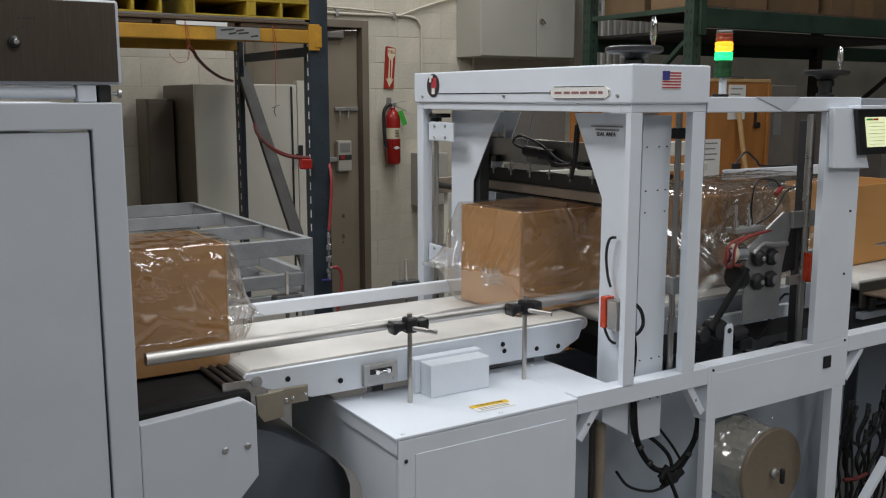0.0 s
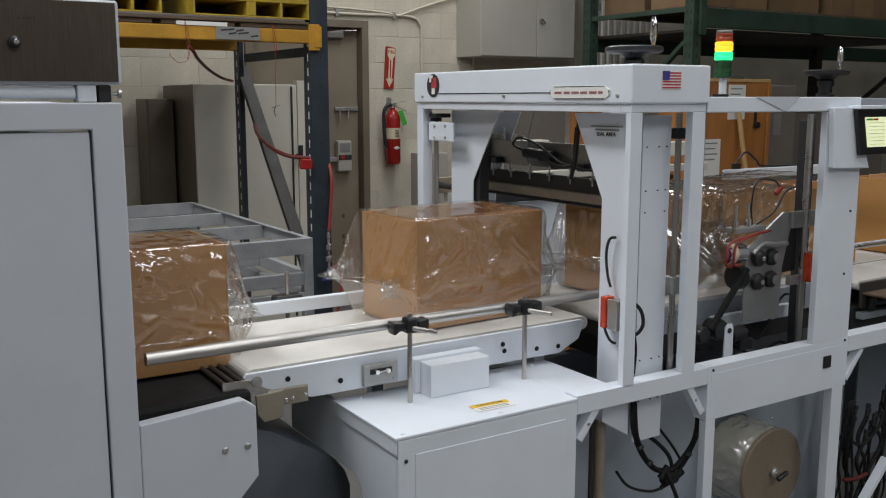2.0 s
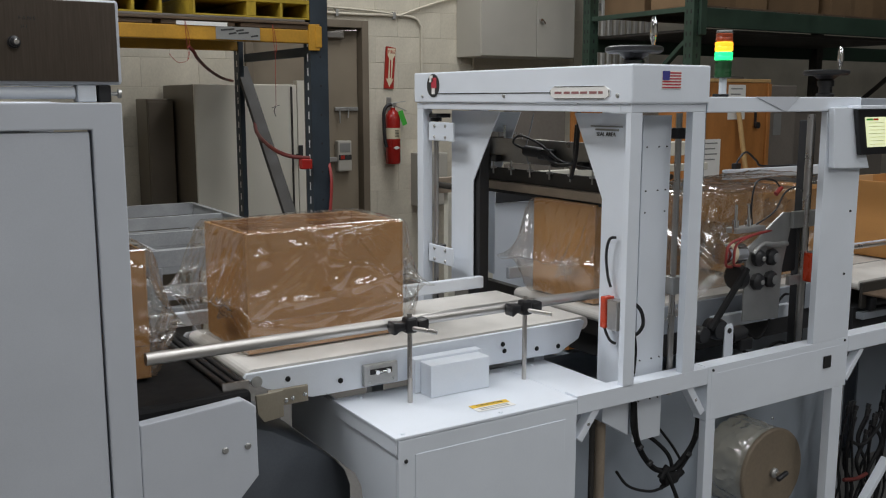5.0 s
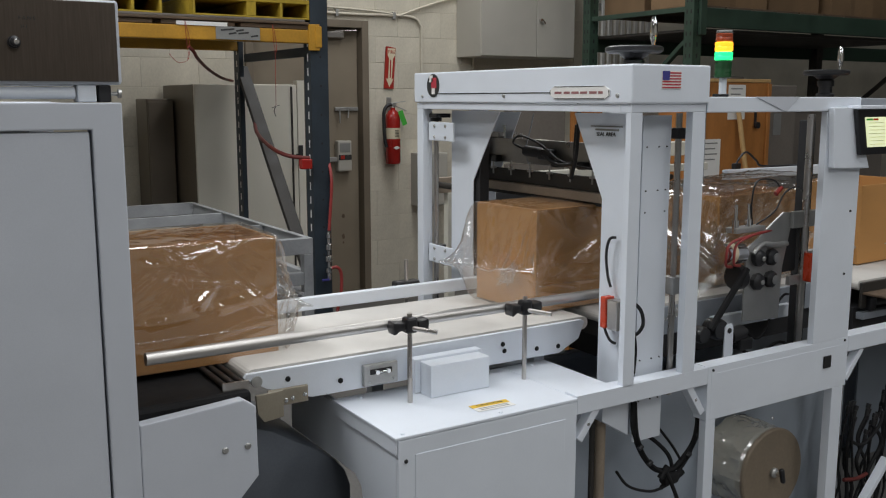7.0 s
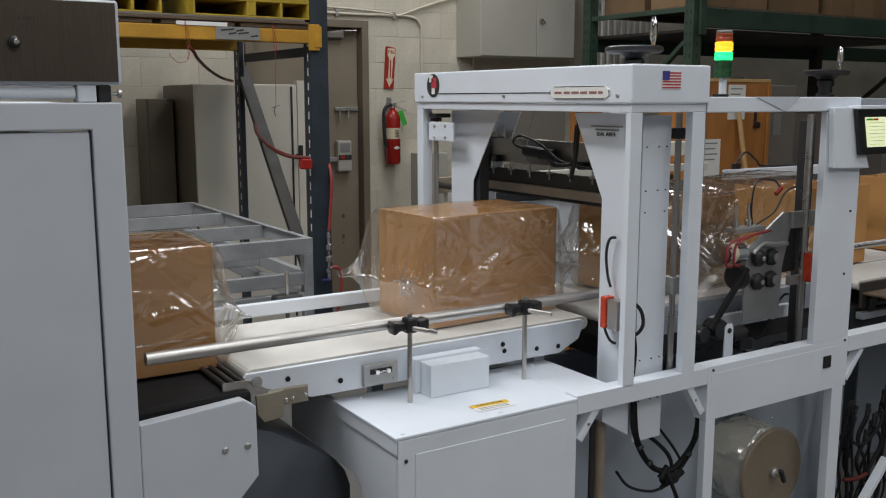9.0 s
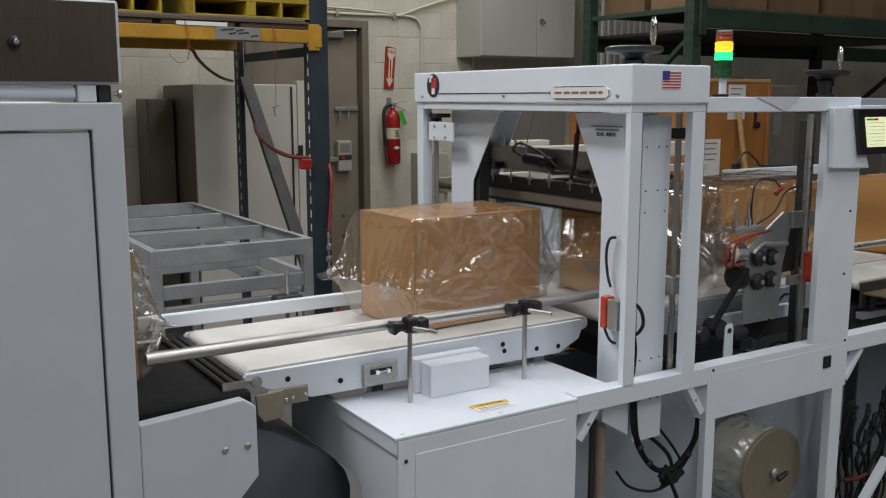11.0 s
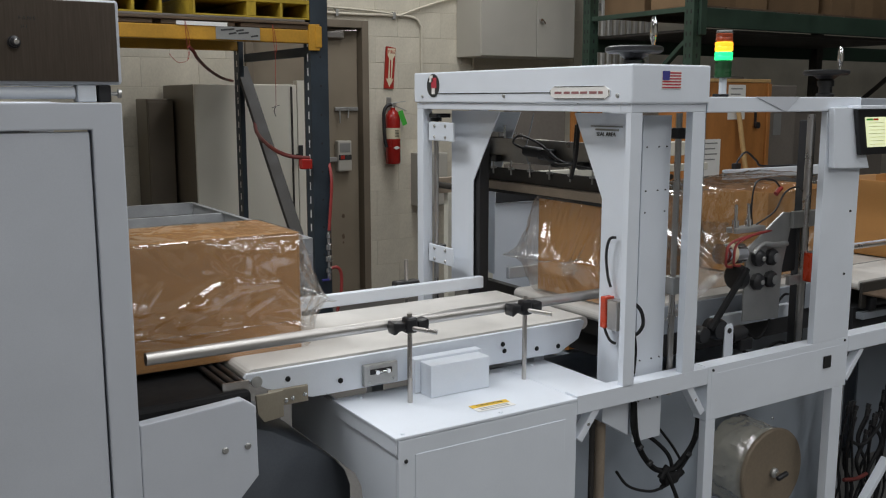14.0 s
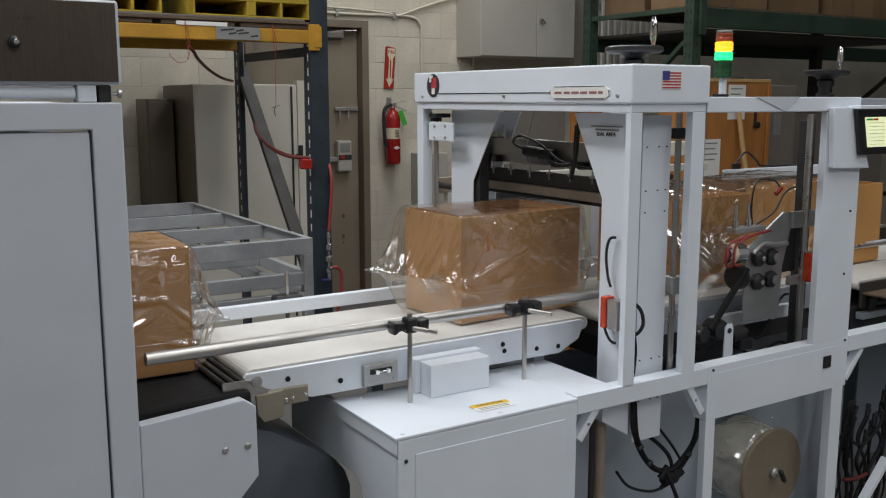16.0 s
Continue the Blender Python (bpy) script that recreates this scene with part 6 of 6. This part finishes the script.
def infeed_clutter():
    c = root("cable_tangle", 3.05, 2.0, 0, "tangled black cables and hoses under the infeed", "cables")
    rnd = random.Random(5)
    for i in range(16):
        x = 2.93 + 0.022 * i + rnd.uniform(-0.02, 0.02)
        y = 1.90 + 0.03 * (i % 4)
        top = 0.26 + rnd.uniform(0.0, 0.20)
        pts = [(x - 0.05, y, 0.008), (x + rnd.uniform(-0.05, 0.03), y, 0.09), (x + rnd.uniform(-0.03, 0.05), y + 0.02, 0.5 * top), (x + rnd.uniform(-0.03, 0.05), y + 0.02, 0.8 * top), (x + rnd.uniform(0.0, 0.05), y + 0.03, top)]
        part("cable", hose(pts, rnd.choice((0.004, 0.005, 0.007))), RUBBER, c)
        e = Vector(pts[-1])
        part("plug", join(rod(e, e + Vector((0.006, 0, 0.028)), 0.007), rod(e + Vector((0.006, 0, 0.028)), e + Vector((0.012, 0, 0.044)), 0.009)), BLACK, c)
    part("cable_loop", hose([(2.96, 1.93, 0.33), (3.02, 1.92, 0.30), (3.08, 1.92, 0.32), (3.13, 1.92, 0.36), (3.16, 1.93, 0.40)], 0.006), RUBBER, c)
    part("red_lead", hose([(2.90, 1.90, 0.20), (2.96, 1.89, 0.195), (3.02, 1.89, 0.20)], 0.007), DARKRED, c, "dark red lead")
    p = root("timber_post", 2.9, 1.98, 0, "brown timber post under the infeed", "post")
    part("post", box(2.90, 2.95, 1.96, 2.0, 0, 0.70, 0.003), DECK, p)
    s = root("back_sheet", 3.76, 2.3, 0, "blue-grey sheet panel under the infeed belt", "panel")
    part("sheet", box(3.56, 4.1, 2.30, 2.31, 0, 0.69, 0.002), GREYBLUE, s)
    part("rib", box(3.80, 3.85, 2.28, 2.299, 0, 0.69, 0.002), GREY, s)
    g = root("strut", 2.75, 1.80, 0.2, "white diagonal frame strut", "strut")
    part("bar", bar((2.69, YF + 0.02, 0.64), (2.77, YF + 0.02, 0.735), 0.02, 0.03, 0.002, (0, 1, 0)), WHITE, g)
    part("bar", bar((2.75, YF + 0.02, 0.06), (2.98, YF + 0.02, 0.30), 0.02, 0.03, 0.002, (0, 1, 0)), WHITE, g)
    part("bar", bar((2.669, YF + 0.02, 0.10), (3.6, YF + 0.02, 0.10), 0.02, 0.04, 0.002), WHITE, g)
    part("foot", box(3.56, 3.60, YF, YF + 0.04, 0, 0.08, 0.002), WHITE, g)
    n = root("inner_cable", 3.0, 2.8, 1.2, "black sensor cable on the rear rail", "cable")
    part("cable", hose([(3.36, 2.845, 1.24), (3.38, 2.845, 1.28), (3.43, 2.845, 1.31), (3.50, 2.845, 1.27), (3.56, 2.845, 1.242), (3.9, 2.845, 1.24)], 0.005), BLACK, n)
    part("plug", box(3.345, 3.385, 2.833, 2.857, 1.2355, 1.262, 0.004), BLACK, n)


def block_wall(wall):
    """Painted blocks as pieces on the wall's face."""
    meshes = {}
    cw, ch = 0.406, 0.203

    def piece(x0, x1, z):
        w = round(x1 - x0 - 0.003, 4)
        if w < 0.03:
            return
        if w not in meshes:
            bm = box(0, w, -0.003, 0.0, 0, ch - 0.003, 0.0)
            bmesh.ops.bevel(bm, geom=[e for e in bm.edges if all(v.co.y < -0.002 for v in e.verts)], offset=0.0015, segments=1, affect="EDGES")
            me = bpy.data.meshes.new("block")
            bm.to_mesh(me)
            bm.free()
            me.materials.append(BLOCK)
            meshes[w] = me
        ob = new("block", meshes[w])
        ob.parent = wall
        ob.location = Vector((x0, WALL_Y + 0.004, z)) - wall.location

    for row in range(15):
        z = row * ch + 0.006
        x = 0.9 + (0.203 if row % 2 else 0)
        while x < 6.6:
            x1 = x + cw
            if z < DOOR_Z + 0.06 and x1 > DOOR_X0 - 0.06 and x < DOOR_X1 + 0.06:
                if x < DOOR_X0 - 0.06:
                    piece(x, DOOR_X0 - 0.06, z)
                if x1 > DOOR_X1 + 0.06:
                    piece(DOOR_X1 + 0.06, x1, z)
            else:
                piece(x, x1, z)
            x = x1


def film_web():
    """The tube of film that is laid round the cartons inside the wrapper, and the edge that the drive head pulls down."""
    w = root("film_web", 2.55, 2.36, 0.90, "wide web of clear film drawn over the cartons in the wrapper", "plastic film")
    nx, nr = 130, 150
    bm = bmesh.new()
    rings = []
    off = Vector((4.1, 7.7, 1.3))
    for i in range(nx + 1):
        x = 2.06 + 1.0 * i / nx
        grow = 0.012 + 0.016 * max(0.0, (x - 2.3) / 0.7)
        ring = []
        for k in range(nr):
            y, z = outline_point((k + 0.5) / nr)
            d = Vector((0, y, z - 0.16)).normalized()
            p = Vector((x, y, z))
            n1 = noise.noise(p * 5 + off)
            n3 = noise.noise(Vector((x * 7 + z * 12, y * 9, z * 9 - x * 6)) + off)
            n4 = noise.noise(Vector((x * 12 - z * 7, y * 12, z * 6 + x * 9)) - off)
            lift = max(0.0, z - 0.22) * 0.12 * max(0.0, (x - 2.35) / 0.6)
            out = grow + 0.008 * (n1 + 0.5) + 0.009 * (1 - abs(n3)) ** 8 + 0.007 * (1 - abs(n4)) ** 9
            if y < -0.1:
                # pulled in straight folds towards the drive head
                a = math.atan2(z - 0.10, x - 2.36)
                far = math.hypot(z - 0.10, x - 2.36)
                out += 0.017 * min(1.0, far / 0.14) * (1 - abs(noise.noise(Vector((a * 7, 1.5, far * 1.2))))) ** 5 * math.exp(-((far / 0.34) ** 2))
            q = p + d * out + Vector((0, 0, lift))
            q.z = max(q.z, 0.001) + 0.90
            q.y += 2.335
            ring.append(bm.verts.new(q))
        rings.append(ring)
    for a, b in zip(rings, rings[1:]):
        for k in range(nr):
            bm.faces.new((a[k], a[(k + 1) % nr], b[(k + 1) % nr], b[k]))
    bmesh.ops.recalc_face_normals(bm, faces=bm.faces)
    part("tube", rounded(bm), FILM, w, smooth=False)
    bm = bmesh.new()
    rows = []
    for i in range(61):
        u = i / 60
        row = []
        for j in range(31):
            v = j / 30
            a = Vector((2.06 + 0.52 * u, 2.205, 1.17 - 0.05 * u))
            b = Vector((2.25 + 0.11 * u, 2.01, 1.0 + 0.05 * u))
            p = a.lerp(b, v ** 1.2)
            pleat = math.sin(u * 26 + 3 * noise.noise(Vector((u * 5, v * 2, 0)))) * 0.012 * (0.3 + v * (1 - v) * 2)
            row.append(bm.verts.new(p + Vector((0, -pleat, pleat * 0.5))))
        rows.append(row)
    for a, b in zip(rows, rows[1:]):
        for j in range(30):
            bm.faces.new((a[j], b[j], b[j + 1], a[j + 1]))
    part("gathered_edge", rounded(bm), FILM, w, smooth=False)
    bm = bmesh.new()
    rows = []
    for i in range(41):
        u = i / 40
        row = []
        for j in range(25):
            v = j / 24
            a = Vector((2.27 + 0.06 * u, 1.99, 1.0))
            b = Vector((2.09 + 0.05 * u, 2.03, 0.86))
            p = a.lerp(b, v)
            row.append(bm.verts.new(p + Vector((0, 0.008 * math.sin(u * 18 + v * 3), 0))))
        rows.append(row)
    for a, b in zip(rows, rows[1:]):
        for j in range(24):
            bm.faces.new((a[j], b[j], b[j + 1], a[j + 1]))
    part("trim_strip", rounded(bm), FILM, w, "strip of trimmed film", smooth=False)


def background():
    film_web()
    fire_point()
    wall_fittings()
    left_clutter()
    green_rack()
    crate_corner()
    tower_light()
    caution_label()
    infeed_clutter()


north = hall()
pallet_rack()
yellow_skid(1.46, 2.078, ((1.46, 0.012), (1.735, 0.05), (1.915, 0.014), (2.066, 0.012)), "yellow painted skid with open bays on the rack")
yellow_skid(0.60, 1.31, ((0.60, 0.012), (0.90, 0.012), (1.165, 0.014), (1.298, 0.012)), "yellow painted skid with a grey worn edge on the rack")
shelf_sheets()
white_cabinet()
trough_table()
exit_conveyor()
shrink_tunnel()
sealing_machine()
jaw = sealing_jaw()
REEL = film_reel()
background()
BOXES = []
for i in range(6):
    BOXES.append(open_carton(("open brown carton in loose clear shrink film on the belt", "closed brown carton in loose clear shrink film on the belt", "plain open brown cardboard carton on the infeed belt")[0 if i < 2 else 1 if i == 2 else 2], i == 2))
    if i < 3:
        film_sleeve(BOXES[i], 3 + i)
SLEEVE = root("film_sleeve", 0, 0, 0, "crumpled sleeve of clear shrink film that takes up a carton", "plastic film")
film_sleeve(SLEEVE, 6)


def motions():
    """Cartons go from the infeed to the tunnel; the jaw seals between two of them."""
    link = 0.795
    chain = [(0, 2.423), (0.3, 2.341), (0.6, 2.256), (0.9, 2.173), (1.2, 2.098), (1.5, 2.066), (3.1, 2.066), (3.3, 1.99), (3.5, 1.93), (6.15, 1.923),
             (6.3, 1.881), (6.5, 1.829), (6.9, 1.72), (7.3, 1.62), (7.7, 1.508), (8.1, 1.405), (8.3, 1.380), (8.7, 1.378), (8.9, 1.357), (9.1, 1.307), (9.3, 1.285), (10.9, 1.28)]
    later = [(11.1, 1.20), (11.3, 1.165), (13.9, 1.163), (14.0, 1.153), (14.3, 1.083), (14.6, 0.998), (14.9, 0.926), (15.2, 0.839), (15.6, 0.742), (16, 0.629)]
    a = [(0, 0.288), (4.25, 0.290), (4.6, 0.22), (5.2, 0.02), (5.8, -0.18), (6.3, -0.30), (9.0, -0.53), (16, -1.10)]
    b = [(0, 1.633), (0.3, 1.551), (0.6, 1.466), (0.9, 1.383), (1.2, 1.308), (1.5, 1.276), (3.15, 1.274), (3.4, 1.214), (3.6, 1.163), (3.9, 1.082), (4.2, 1.004),
         (5.0, 0.79), (5.7, 0.60), (6.1, 0.514), (6.3, 0.492), (7.0, 0.419), (8.0, 0.334), (9.0, 0.252), (11.3, 0.03), (13.4, -0.15), (16, -0.37)]
    c = chain + [(11.1, 1.245), (11.3, 1.204), (11.6, 1.138), (11.9, 1.05), (12.2, 0.971), (12.5, 0.893), (12.8, 0.81), (13.1, 0.725), (13.4, 0.645), (13.7, 0.570),
                 (14.0, 0.484), (14.3, 0.392), (14.6, 0.325), (14.9, 0.285), (15.2, 0.262), (15.6, 0.228), (16, 0.195)]
    rest = [[(t, x + link * k) for t, x in chain + later] for k in (1, 2, 3)]
    def spot(x):
        """A carton's pose by the place of its left end: it lies a little askew, and drifts towards the far side as it enters the tunnel."""
        k = min(1, max(0, (x - 0.55) / 0.45))
        turn = 3.0 * k
        y = 2.368 + (2.328 - 2.368) * k
        z = BELT_Z + 0.0015 - 0.024 * min(1, max(0, (0.70 - x) / 0.4))
        return pose(x + 0.016 * (1 - k) + 0.008 * k, y - (0.01 if x > 3.2 else 0), z, 0, 0, turn)

    for ob, rows in zip(BOXES, [a, b, c] + rest):
        walk(ob, [(t, spot(x)) for t, x in rows])
    walk(SLEEVE, [(t, spot(min(x, 2.52))) for t, x in rest[0]])
    turns = [(0, 0), (0.4, 58), (0.8, 115), (1.2, 174), (1.5, 214), (2.0, 252), (6.15, 252), (6.5, 272), (7.0, 346), (7.5, 425), (8.0, 472), (9.0, 515), (10.0, 570), (11.3, 615), (13.9, 615), (14.5, 660), (15.2, 740), (15.6, 810), (16, 870)]
    home = REEL.location.copy()
    walk(REEL, [(t, pose(*home, 0, d, 0)) for t, d in turns])
    x, y, z = jaw.location
    drop = [(0, 0), (1.95, 0), (2.1, 0.03), (2.3, 0.10), (2.5, 0.18), (2.7, 0.197), (2.9, 0.19), (3.1, 0.155), (3.3, 0.06), (3.45, 0), (9.6, 0), (9.95, 0.10), (10.15, 0.18), (10.35, 0.197), (10.55, 0.19), (10.75, 0.155), (10.95, 0.06), (11.1, 0), (16, 0)]
    walk(jaw, [(t, pose(x, y, z - d)) for t, d in drop])


block_wall(north)


motions()
